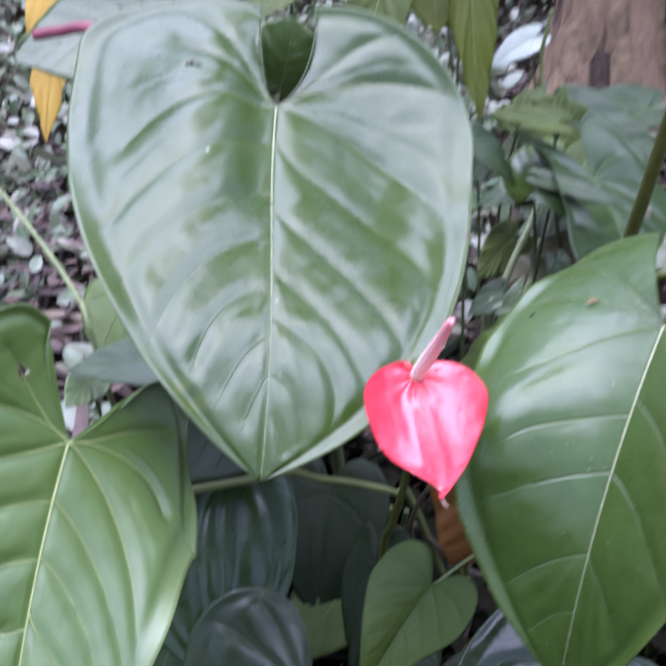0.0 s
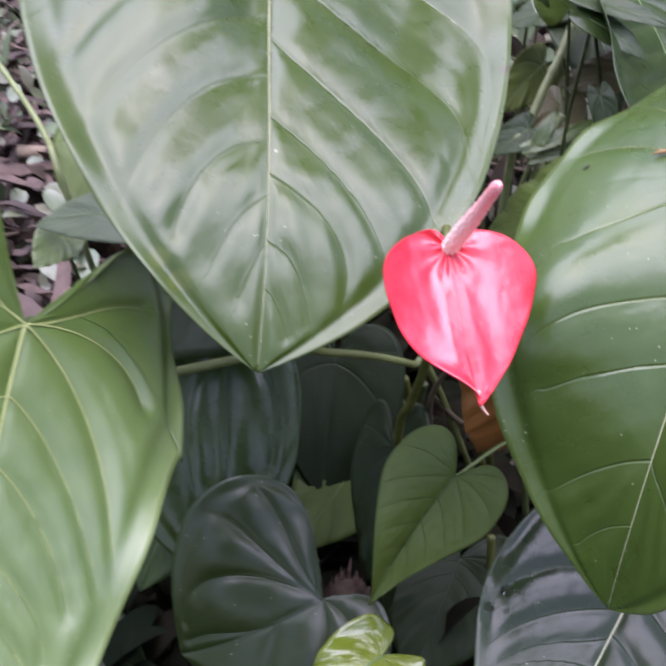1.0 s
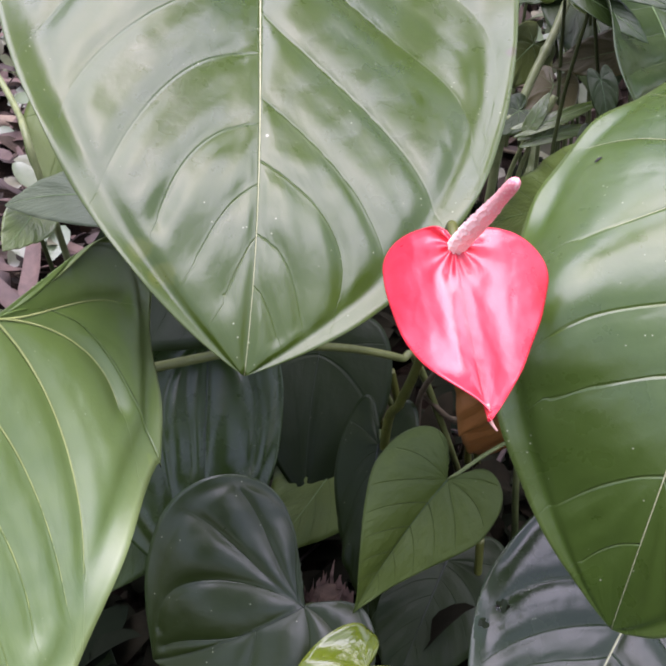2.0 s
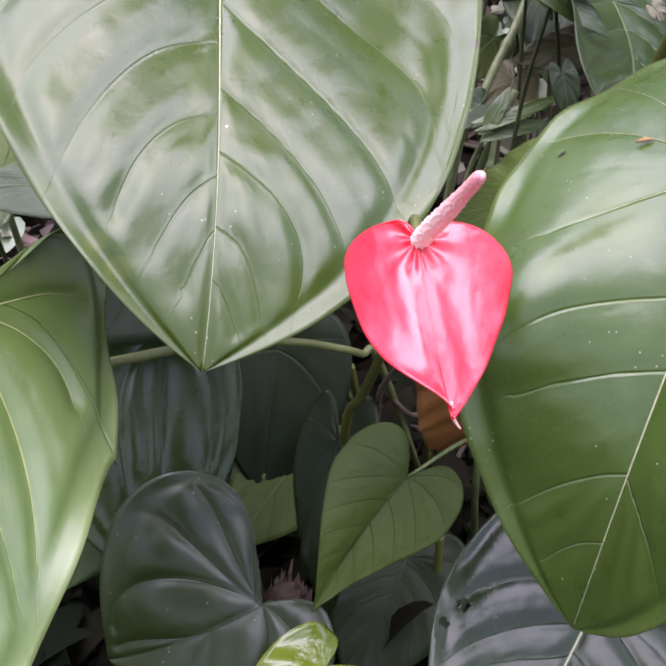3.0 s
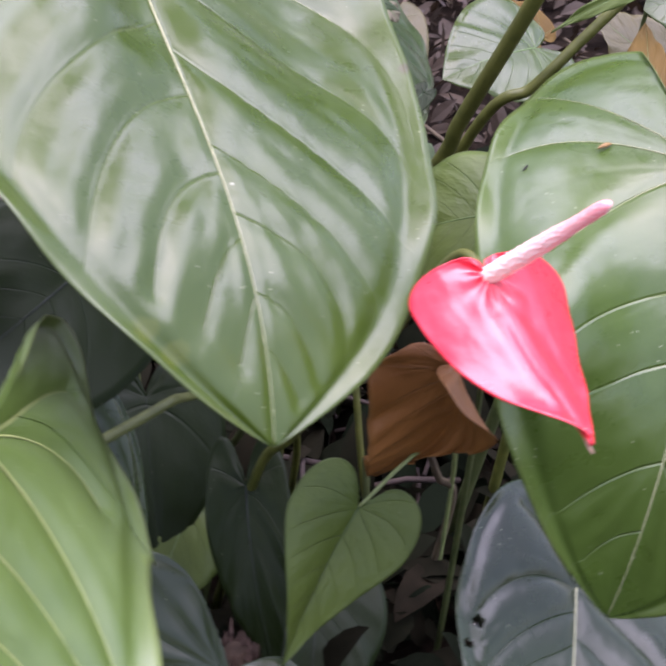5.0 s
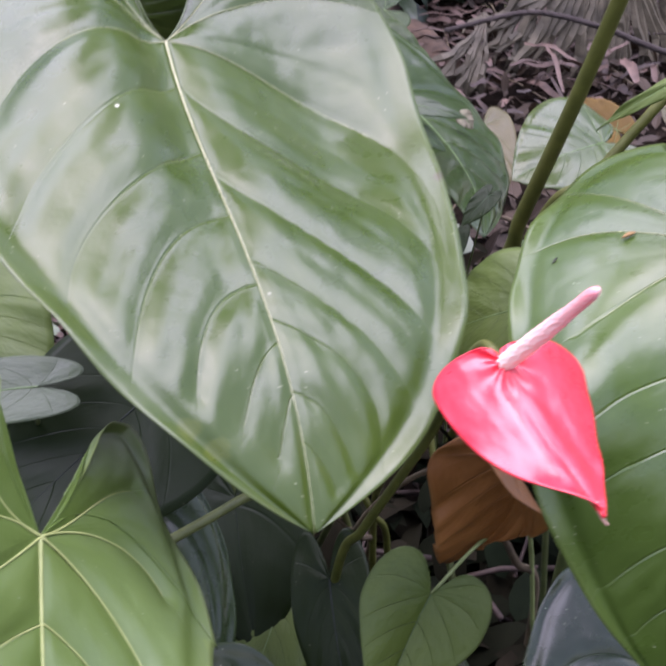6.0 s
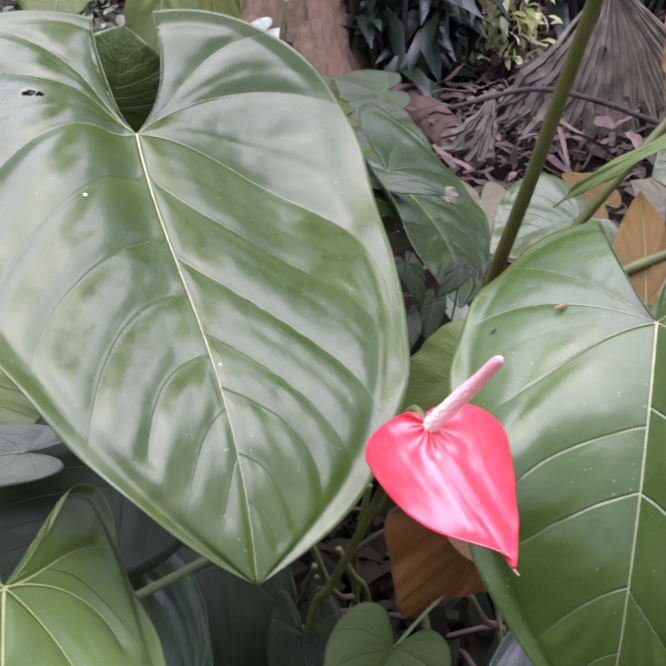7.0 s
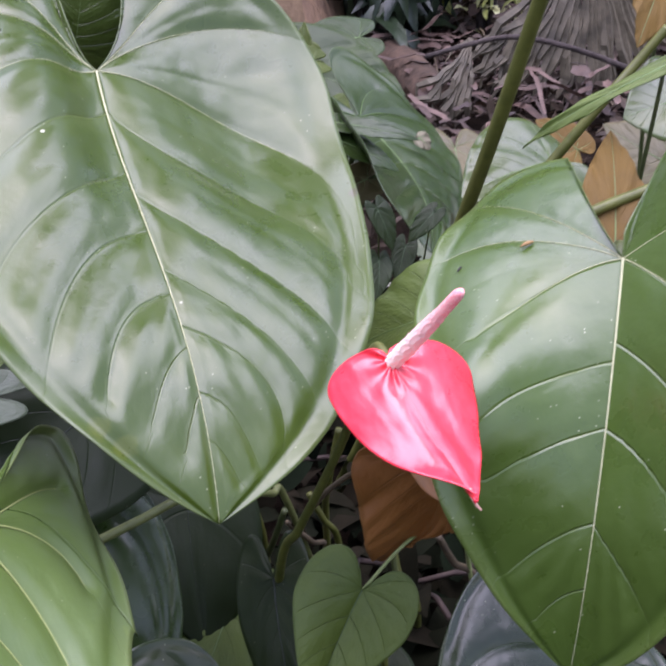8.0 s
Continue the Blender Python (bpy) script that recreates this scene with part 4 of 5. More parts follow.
heart_leaf("leaf", BACK, DEEP, "green heart-shaped leaf with a folded shadowed half", n=26, cross=28, quilt=0.35, wave=0.006, lip=0.008, veins=((0, 0.4),), seed=11, rib=DULLRIB, fine=0, rib_size=0.002, foot=(0.30, 0.85, 0))

# ---- the flower
def spathe_relief(x, v, c):
    """Puckers that radiate from the foot of the spadix, long soft pleats and a lower rim that turns up."""
    r, a = np.hypot(x, v), np.arctan2(x, v)
    pucker = 0.016 * np.cos(8 * a + 0.9 * np.sin(2 * a) + 0.5) * np.exp(-(r / 0.2) ** 2) * np.clip(r / 0.05, 0, 1)
    pleat = sum(k * np.exp(-((x - m - t * v) / w) ** 2) for k, m, t, w in ((0.009, -0.15, 0.10, 0.06), (-0.004, -0.04, 0.04, 0.035), (0.005, 0.04, 0.03, 0.04), (-0.004, 0.13, 0.05, 0.05), (0.003, 0.24, -0.05, 0.05)))
    low = np.clip((v - 0.35) / 0.4, 0, 1) * np.clip((c - 0.7) / 0.3, 0, 1) ** 2
    return pucker + pleat * np.clip(v * 5 + 0.3, 0, 1) * np.clip((1 - v) * 3, 0, 1) + low * np.where(x < 0, 0.035, 0.012) - 0.10 * np.clip(-x - 0.24, 0, 1)


flower = heart_leaf("red_flower", SPATHE, RED, "glossy pink-red heart-shaped flower with a pale spadix", "", rib=RED, rib_size=0.0004, category="flower", veins=(), n=34, cross=40, quilt=0.0, minor=0.0, pucker=0.002, wave=0.004, roll=0.015, lip=0.0, seed=3, shape=spathe_relief, thick=0.0009, foot=(0.0, 0.20, 0), stalk=0.0026, stalk_material=BROWNSTEM, via=((0.040, -0.070, 0.53), (0.037, -0.01, 0.44), (0.030, 0.050, 0.357), (0.020, 0.085, 0.301), (0.010, 0.120, 0.241)))


def build_spadix(parent):
    origin = Vector(SPATHE["base"])
    line = smooth_line([(0.0405, -0.101, 0.537), (0.0455, -0.115, 0.553), (0.0535, -0.134, 0.576), (0.0615, -0.154, 0.6005)], 42)
    n, sides = len(line), 54
    verts, faces = [], []
    ref = Vector((0.9, 0.1, 0.2)).normalized()
    for i, p in enumerate(line):
        t = i / (n - 1)
        d = (line[min(i + 1, n - 1)] - line[max(i - 1, 0)]).normalized()
        a = d.cross(ref).normalized()
        b = d.cross(a)
        r = 0.0049 * (0.84 + 0.16 * math.sin(math.pi * min(1, t * 1.3))) * (1 - 0.28 * t) * math.sqrt(max(0.0, 1 - max(0, (t - 0.93) / 0.07) ** 2)) + 0.0001
        for k in range(sides):
            g = 2 * math.pi * k / sides
            knob = 0.0006 * max(0.0, math.cos(9 * g + 2.4 * (i // 4) * (i // 4))) ** 1.5 * math.sin(math.pi * ((i % 4) + 0.3) / 4.3) * (1.0 if t < 0.72 else 0.25) + 0.00012 * noise.noise((40 * t, 3 * g, 1))
            verts.append(p + (r + knob * (0.3 if t > 0.9 else 1)) * (math.cos(g) * a + math.sin(g) * b) - origin)
    for i in range(n - 1):
        for k in range(sides):
            j = (k + 1) % sides
            faces.append((i * sides + k, i * sides + j, (i + 1) * sides + j, (i + 1) * sides + k))
    faces.append(tuple(range((n - 1) * sides, n * sides)))
    part("spadix", verts, faces, PINK, parent, [(i / (n - 1), k / sides) for i in range(n) for k in range(sides)], label="pale pink knobbly spadix with a rosy tip")
    tip = Vector((0.0525, -0.183, 0.498)) - origin
    tail = smooth_line([tip + Vector((-0.001, 0.003, 0.004)), tip, tip + Vector((0.0015, -0.001, -0.004)), tip + Vector((0.004, -0.001, -0.008))], 6)
    part("tail", *tube_mesh(tail, list(np.linspace(0.0014, 0.0005, len(tail))), 8), PALETIP, parent, label="pale pointed tail of the flower")


build_spadix(flower)


# ---- stems and shoots
def stem(name, ctrl, r0, r1, material, label, group="stems", category="stem", joints=()):
    line = smooth_line(ctrl, 14)
    base = Vector(ctrl[-1])
    radii = list(np.linspace(r0, r1, len(line)))
    for k in joints:
        i = int(k * (len(line) - 1))
        for j, f in ((i - 1, 1.15), (i, 1.35), (i + 1, 1.15)):
            if 0 <= j < len(radii):
                radii[j] *= f
    ob = part(name, *tube_mesh([p - base for p in line], radii, 12), material)
    ob.matrix_world = Matrix.Translation(base)
    return tagged(ob, label, category, group)


stem("leaf_stalk", [(0.261, 0.115, 0.737), (0.263, 0.142, 0.701), (0.245, 0.210, 0.552), (0.231, 0.269, 0.434), (0.224, 0.311, 0.353), (0.16, 0.52, 0.0)], 0.0055, 0.007, BROWNSTEM, "thick olive-green leaf stalk leaning to one side")
stem("leaf_stalk", [(0.412, 0.244, 0.592), (0.387, 0.248, 0.565), (0.352, 0.247, 0.533), (0.319, 0.254, 0.495), (0.290, 0.265, 0.456), (0.260, 0.309, 0.390), (0.24, 0.50, 0.0)], 0.0040, 0.005, BROWNSTEM, "olive-green leaf stalk behind the flower")
stem("leaf_stalk", [(0.362, 0.152, 0.496), (0.334, 0.155, 0.489), (0.295, 0.151, 0.483), (0.276, 0.159, 0.466), (0.28, 0.22, 0.0)], 0.0042, 0.005, BROWNSTEM, "short brownish-green leaf stalk")
stem("runner", [(-0.200, -0.032, 0.398), (-0.181, -0.017, 0.393), (-0.103, 0.042, 0.373), (-0.065, 0.072, 0.363), (-0.044, 0.119, 0.327), (-0.014, 0.151, 0.302), (0.022, 0.180, 0.273), (0.040, 0.207, 0.242), (0.10, 0.30, 0.0)], 0.0034, 0.0030, RUNNER, "green arching stem under the large leaf")
stem("vine", [(0.236, 0.790, 0.386), (0.206, 0.730, 0.336), (0.181, 0.690, 0.302), (0.159, 0.660, 0.264), (0.145, 0.661, 0.236), (0.13, 0.74, 0.0)], 0.0048, 0.0052, VINESTEM, "pale jointed vine stem standing in the undergrowth", joints=(0.3, 0.55, 0.75))
stem("vine", [(0.202, 0.668, 0.282), (0.187, 0.660, 0.252), (0.179, 0.645, 0.212), (0.176, 0.647, 0.179), (0.19, 0.72, 0.0)], 0.004, 0.005, VINESTEM, "pale jointed vine stem with green nodes", joints=(0.35, 0.7))
stem("creeper", [(-0.482, 0.605, 0.483), (-0.427, 0.544, 0.464), (-0.347, 0.425, 0.434), (-0.298, 0.341, 0.414), (-0.261, 0.249, 0.401), (-0.24, 0.36, 0.0)], 0.0026, 0.003, VINESTEM, "thin yellow-brown creeper crossing the litter")
stem("dry_stalk", [(0.016, 0.231, 0.224), (0.022, 0.239, 0.183), (0.026, 0.273, 0.108), (0.016, 0.333, -0.01)], 0.0034, 0.003, BROWNSTEM, "thin shaded stalk among the leaf stems")
stem("dry_stalk", [(0.002, 0.258, 0.210), (0.017, 0.255, 0.170), (0.030, 0.294, 0.121), (0.020, 0.354, -0.01)], 0.0028, 0.003, STEM, "thin shaded stalk among the leaf stems")
stem("dry_stalk", [(0.033, 0.187, 0.248), (0.024, 0.219, 0.189), (0.012, 0.273, 0.108), (0.002, 0.333, -0.01)], 0.0028, 0.003, STEM, "thin shaded stalk among the leaf stems")
stem("dry_stalk", [(-0.015, 0.251, 0.164), (0.002, 0.254, 0.133), (-0.010, 0.305, 0.066), (-0.020, 0.365, -0.01)], 0.0034, 0.003, BROWNSTEM, "thin shaded stalk among the leaf stems")
stem("dry_stalk", [(0.041, 0.221, 0.210), (0.065, 0.233, 0.173), (0.087, 0.274, 0.127), (0.077, 0.334, -0.01)], 0.0022, 0.003, DRYSTEM, "thin shaded stalk among the leaf stems")
stem("dry_stalk", [(0.117, 0.157, 0.203), (0.117, 0.149, 0.156), (0.121, 0.172, 0.082), (0.111, 0.232, -0.01)], 0.0028, 0.003, STEM, "thin shaded stalk among the leaf stems")
stem("dry_stalk", [(0.085, 0.100, 0.155), (0.084, 0.096, 0.113), (0.082, 0.104, 0.071), (0.072, 0.164, -0.01)], 0.0034, 0.003, BROWNSTEM, "thin shaded stalk among the leaf stems")
stem("dry_stalk", [(-0.009, 0.284, 0.177), (0.006, 0.286, 0.127), (0.018, 0.296, 0.088), (0.008, 0.356, -0.01)], 0.0028, 0.003, STEM, "thin shaded stalk among the leaf stems")
stem("dry_stalk", [(0.066, 0.232, 0.227), (0.076, 0.227, 0.199), (0.091, 0.237, 0.157), (0.101, 0.287, -0.01)], 0.0028, 0.0034, BROWNSTEM, "dry twig leaning among the shaded stems")
stem("dry_stalk", [(0.087, 0.190, 0.314), (0.077, 0.199, 0.259), (0.084, 0.250, 0.181), (0.094, 0.300, -0.01)], 0.0028, 0.0034, BROWNSTEM, "dry twig leaning among the shaded stems")
stem("dry_stalk", [(0.135, 0.091, 0.257), (0.149, 0.095, 0.224), (0.174, 0.111, 0.178), (0.184, 0.161, -0.01)], 0.0028, 0.0034, DRYSTEM, "dry twig leaning among the shaded stems")
stem("dry_stalk", [(-0.002, 0.235, 0.197), (0.006, 0.224, 0.180), (0.009, 0.279, 0.107), (0.019, 0.329, -0.01)], 0.0028, 0.0034, BROWNSTEM, "dry twig leaning among the shaded stems")
stem("dry_stalk", [(0.126, 0.219, 0.278), (0.129, 0.177, 0.149), (0.144, 0.178, 0.114), (0.154, 0.228, -0.01)], 0.0028, 0.0034, BROWNSTEM, "dry twig leaning among the shaded stems")
STUMP_TOP = (-0.033, 0.035, 0.148)
BUG_PLACE = (0.1273, 0.0125, 0.5275)
WORM_PLACE = (0.1677, -0.0025, 0.5430)
# ---- smaller and farther leaves: foot of the blade, tip, face, half width, bend
simple_leaf((0.13, 0.044, 0.481), (0.073, 0.091, 0.453), (0, -0.5, 0.8), 0.62, (0.1, 0.2), MATT, 'flat dull pale green leaf behind the flower')
simple_leaf((0.005, 0.126, 0.229), (-0.02, 0.028, 0.138), (-0.3, -0.8, 0.5), 0.24, (0.1, 0.3), SHADEDARK, 'dull leaf hanging behind the vine leaf, coloured dark for shade', rib=NIGHTRIB, veins=())
simple_leaf((0.06, 0.105, 0.127), (0.015, 0.007, 0.088), (0, -0.6, 0.8), 0.5, (0.1, 0.4), SHADEDARK, 'leaf near the ground, coloured very dark for its shade', rib=NIGHTRIB, veins=())
simple_leaf((-0.021, 0.179, 0.183), (-0.075, 0.098, 0.134), (0.1, -0.6, 0.8), 0.42, (0.1, 0.2), MATT, 'dull olive leaf in shade')
simple_leaf((-0.004, -0.047, 0.174), (-0.066, -0.096, 0.173), (0, -0.4, 0.9), 0.45, (0.4, 1.2), YOUNG, 'small glossy yellow-green young leaf', wave=0.05, veins=())
simple_leaf((-0.147, 0.141, 0.225), (-0.221, 0.074, 0.126), (-0.05, -0.72, 0.68), 0.36, (0.1, 0.3), SHADE, 'dull blue-green leaf low in the shade')
simple_leaf((-0.287, 0.073, 0.079), (-0.196, 0.034, 0.075), (0, -0.5, 0.8), 0.45, (0.1, 0.2), SHADEDARK, 'leaf lying low, coloured dark for the shade', rib=NIGHTRIB, veins=())
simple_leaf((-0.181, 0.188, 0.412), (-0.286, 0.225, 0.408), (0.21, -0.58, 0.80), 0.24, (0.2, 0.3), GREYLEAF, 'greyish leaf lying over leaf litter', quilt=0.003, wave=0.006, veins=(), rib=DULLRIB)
simple_leaf((-0.096, 0.195, 0.389), (-0.238, 0.141, 0.322), (-0.3, -0.6, 0.7), 0.5, (0.1, 0.3), SHADEDARK, 'large green leaf below, coloured dark for shade', quilt=0.004, wave=0.006, veins=(), rib=NIGHTRIB)
simple_leaf((-0.233, 0.328, 0.423), (-0.183, 0.225, 0.358), (-0.2, -0.5, 0.8), 0.5, (0.1, 0.2), MATT, 'pale leaf at the plant edge')
simple_leaf((0.418, 0.468, 0.4), (0.305, 0.433, 0.41), (-0.15, -0.45, 0.85), 0.62, (0.2, 0.5), GREEN, 'glossy grey-green leaf behind the stems')
simple_leaf((0.301, 0.122, 0.45), (0.345, 0.198, 0.535), (-0.3, -0.9, 0.2), 0.27, (0.2, 0.1), YELLOWED, 'amber withered leaf behind')
simple_leaf((0.466, 0.328, 0.638), (0.397, 0.266, 0.577), (-0.2, -0.9, 0.1), 0.3, (0.1, 0.1), YELLOWED, 'hanging orange withered leaf')
simple_leaf((0.468, 0.282, 0.512), (0.395, 0.281, 0.516), (-0.4, -0.4, 0.8), 0.75, (0.2, 0.3), GREEN, 'glossy leaf with pale reflections')
simple_leaf((0.521, 0.406, 0.399), (0.46, 0.44, 0.436), (-0.2, -0.6, 0.6), 0.5, (0.1, 0.1), OLD, 'yellow-brown dying leaf among the stems')
simple_leaf((0.507, 0.959, 0.245), (0.480, 0.844, 0.178), (0, -0.8, 0.5), 0.34, (0.1, 0.1), OLD, 'yellow-brown leaf edge behind a green leaf')
simple_leaf((0.568, 0.696, 0.314), (0.529, 0.727, 0.357), (0, -0.6, 0.7), 0.5, (0.1, 0.1), YELLOWED, 'small yellow leaf behind the stems')
simple_leaf((-0.069, 0.272, 0.639), (-0.05, 0.262, 0.7), (0.1, -1.0, 0.1), 0.95, (0.1, 0.4), FRESH, 'dark green leaf behind the notch', rib=DULLRIB, rib_size=0.0008, veins=(), foot=(-0.1, 0.38, 0.0))
simple_leaf((0.024, 0.560, 0.677), (-0.019, 0.500, 0.571), (-0.2, -0.8, 0.5), 0.28, (0.1, 0.2), OLIVEGREEN, 'fresh green leaf behind the lobe')
simple_leaf((-0.246, 0.56, 0.644), (-0.38, 0.51, 0.635), (0.2, -0.72, 0.66), 0.55, (0.1, 0.3), GREEN, 'pale shining leaf behind the large one', wave=0.004, quilt=0.006)
simple_leaf((-0.372, 0.768, 0.702), (-0.398, 0.618, 0.5), (-0.3, -0.9, 0.1), 0.16, (0, 0.1), YELLOW, 'yellow hanging withered leaf')
simple_leaf((-0.069, 0.515, 0.716), (-0.092, 0.438, 0.67), (0, -0.7, 0.6), 0.5, (0.1, 0.1), OLIVEGREEN, 'bright green leaf tip behind')
simple_leaf((0.104, 1.133, 0.657), (0.080, 0.996, 0.545), (0.1, -0.8, 0.5), 0.45, (0.1, 0.1), OLIVEDARK, 'yellow-green young leaf behind')
simple_leaf((0.150, 1.061, 0.676), (0.130, 0.857, 0.449), (0.2, -0.9, 0.2), 0.14, (0.05, 0.1), OLIVEDARK, 'tall narrow yellow-green leaf')
simple_leaf((0.252, 1.150, 0.491), (0.179, 1.100, 0.470), (0.05, -0.75, 0.66), 0.27, (0.1, 0.2), SHEENPALE, 'leaf in the undergrowth, its bright sheen put into a pale colour', wave=0.004, quilt=0.006)
simple_leaf((0.201, 0.51, 0.447), (0.261, 0.49, 0.418), (0.0, -0.5, 0.85), 0.24, (0.1, 0.4), DEEP, 'pointed green leaf lying over a broader leaf', quilt=0.001, wave=0.006, rib=DULLRIB, veins=(), rib_size=0.0012)
simple_leaf((0.201, 0.52, 0.464), (0.284, 0.49, 0.444), (0.0, -0.5, 0.85), 0.15, (0.1, 0.5), DEEP, 'narrow pointed green leaf lying over a broader leaf', quilt=0.001, wave=0.006, rib=DULLRIB, veins=(), rib_size=0.0012)
# climbing vine leaves
simple_leaf((0.202, 0.66, 0.408), (0.228, 0.77, 0.453), (0.1, -0.6, 0.8), 0.38, (0.1, 0.3), FRESH, 'fresh green cupped vine leaf', 'vine leaves', quilt=0.004, rib_size=0.001)
simple_leaf((0.235, 0.72, 0.475), (0.152, 0.7, 0.496), (0, -0.6, 0.8), 0.24, (0.1, 0.3), OLIVEGREEN, 'yellow-green vine leaf lying flat', 'vine leaves', quilt=0.004, rib_size=0.001)
simple_leaf((0.198, 0.8, 0.457), (0.206, 0.82, 0.494), (0.2, -0.8, 0.5), 0.36, (0.1, 0.3), OLIVEGREEN, 'small yellow-green vine leaf', 'vine leaves', quilt=0.004, rib_size=0.001)
simple_leaf((0.248, 0.8, 0.444), (0.252, 0.82, 0.497), (-0.2, -0.8, 0.5), 0.25, (0.1, 0.3), OLIVEGREEN, 'narrow yellow-green vine leaf', 'vine leaves', quilt=0.004, rib_size=0.001)
simple_leaf((0.127, 0.64, 0.48), (0.182, 0.62, 0.428), (0.1, -0.7, 0.7), 0.26, (0.1, 0.3), SHADE, 'dark green vine leaf in shade', 'vine leaves', quilt=0.004, rib_size=0.001)
simple_leaf((0.223, 0.859, 0.349), (0.27, 0.894, 0.417), (0.041, -0.383, 0.533), 0.35, (0.1, 0.4), OLIVEGREEN, 'green climbing vine leaf near the tree trunk', 'vine leaves')
simple_leaf((0.209, 0.809, 0.36), (0.139, 0.799, 0.348), (0.009, -0.236, 1.017), 0.45, (0.1, 0.4), SHADE, 'green climbing vine leaf near the tree trunk', 'vine leaves')
simple_leaf((0.277, 0.945, 0.409), (0.168, 0.949, 0.431), (-0.3, -0.784, 0.341), 0.35, (0.1, 0.4), OLIVEGREEN, 'green climbing vine leaf near the tree trunk', 'vine leaves')
simple_leaf((0.277, 0.992, 0.39), (0.393, 0.873, 0.358), (-0.047, -0.926, 0.665), 0.45, (0.1, 0.4), SHADE, 'green climbing vine leaf near the tree trunk', 'vine leaves')
simple_leaf((0.243, 0.807, 0.354), (0.283, 0.674, 0.3), (0.119, -0.727, 0.841), 0.4, (0.1, 0.4), SHADE, 'green climbing vine leaf near the tree trunk', 'vine leaves')
simple_leaf((0.309, 0.863, 0.346), (0.358, 0.738, 0.308), (0.073, -0.931, 0.747), 0.5, (0.1, 0.4), SHADE, 'green climbing vine leaf near the tree trunk', 'vine leaves')
simple_leaf((0.283, 0.688, 0.329), (0.196, 0.676, 0.314), (-0.193, -0.618, 0.527), 0.3, (0.1, 0.4), OLD, 'dull olive climbing vine leaf near the tree trunk', 'vine leaves')
simple_leaf((0.195, 0.826, 0.281), (0.137, 0.758, 0.259), (0.155, -0.598, 0.425), 0.35, (0.1, 0.4), OLIVEGREEN, 'green climbing vine leaf near the tree trunk', 'vine leaves')
simple_leaf((0.206, 0.714, 0.275), (0.177, 0.639, 0.236), (0.036, -0.326, 0.545), 0.35, (0.1, 0.4), OLD, 'dull olive climbing vine leaf near the tree trunk', 'vine leaves')
simple_leaf((0.434, 1.158, 0.373), (0.312, 1.154, 0.378), (-0.222, -0.64, 1.049), 0.4, (0.1, 0.4), SHADE, 'green climbing vine leaf near the tree trunk', 'vine leaves')
simple_leaf((0.227, 1.049, 0.402), (0.266, 1.067, 0.435), (0.381, -0.412, 1.022), 0.45, (0.1, 0.4), OLIVEGREEN, 'green climbing vine leaf near the tree trunk', 'vine leaves')
simple_leaf((0.243, 0.838, 0.3), (0.258, 0.762, 0.253), (0.277, -0.648, 0.374), 0.3, (0.1, 0.4), MATT, 'green climbing vine leaf near the tree trunk', 'vine leaves')
simple_leaf((0.332, 0.994, 0.268), (0.385, 1.006, 0.289), (0.123, -0.504, 0.589), 0.4, (0.1, 0.4), SHADE, 'green climbing vine leaf near the tree trunk', 'vine leaves')
simple_leaf((0.162, 0.654, 0.271), (0.118, 0.641, 0.248), (-0.22, -0.625, 0.675), 0.45, (0.1, 0.4), SHADE, 'green climbing vine leaf near the tree trunk', 'vine leaves')
simple_leaf((0.153, 1.009, 0.323), (0.187, 1.029, 0.363), (-0.185, -0.717, 0.666), 0.4, (0.1, 0.4), SHADE, 'green climbing vine leaf near the tree trunk', 'vine leaves')
simple_leaf((0.298, 0.875, 0.373), (0.26, 0.803, 0.342), (0.288, -0.481, 0.527), 0.4, (0.1, 0.4), OLIVEGREEN, 'green climbing vine leaf near the tree trunk', 'vine leaves')
simple_leaf((0.379, 0.188, 0.579), (0.262, 0.218, 0.531), (-0.2, -0.3, 0.9), 0.075, (0.1, 0.5), MATT, 'narrow pale green strap-shaped leaf', lateral=3)
for base, tip, face, width in (((0.195, 0.383, 0.420), (0.205, 0.36, 0.385), (0.1, -0.6, 0.8), 0.42), ((0.246, 0.368, 0.412), (0.215, 0.36, 0.392), (-0.2, -0.5, 0.8), 0.4), ((0.19, 0.372, 0.372), (0.182, 0.345, 0.345), (0.1, -0.7, 0.6), 0.45), ((0.222, 0.385, 0.375), (0.20, 0.36, 0.35), (0.2, -0.4, 0.9), 0.4)):
    simple_leaf(base, tip, face, 0.75 * width, (0.1, 0.4), SHADEDARK, 'small climbing vine leaf, coloured dark for shade', 'vine leaves', stalk=0.0009, rib=DARKRIB, rib_size=0.0008)
simple_leaf((0.323, 0.608, 0.399), (0.336, 0.599, 0.388), (-0.1, -0.7, 0.7), 0.5, (0.4, 0.6), PALE, 'small bleached scrap of a dead leaf', wave=0.06, bare=True)
# blades of grass growing from a joint of a thin shoot
for base, tip, width in (((0.168, 0.570, 0.291), (0.251, 0.585, 0.313), 0.10), ((0.171, 0.570, 0.277), (0.240, 0.575, 0.292), 0.12), ((0.165, 0.570, 0.293), (0.185, 0.585, 0.324), 0.22)):
    simple_leaf(base, tip, (0.1, -0.7, 0.7), width, (0.2, 0.5), FRESH, 'narrow green blade growing from a thin shoot', 'grass blades', stalk=0.0022, lateral=3, quilt=0.002, wave=0.01, veins=(), stalk_material=VINESTEM)
simple_leaf((-0.265, 0.235, 0.375), (-0.274, 0.185, 0.37), (0.3, -0.7, 0.6), 0.4, (0.1, 0.3), FRESH, 'small bright green leaf in the gap over litter')
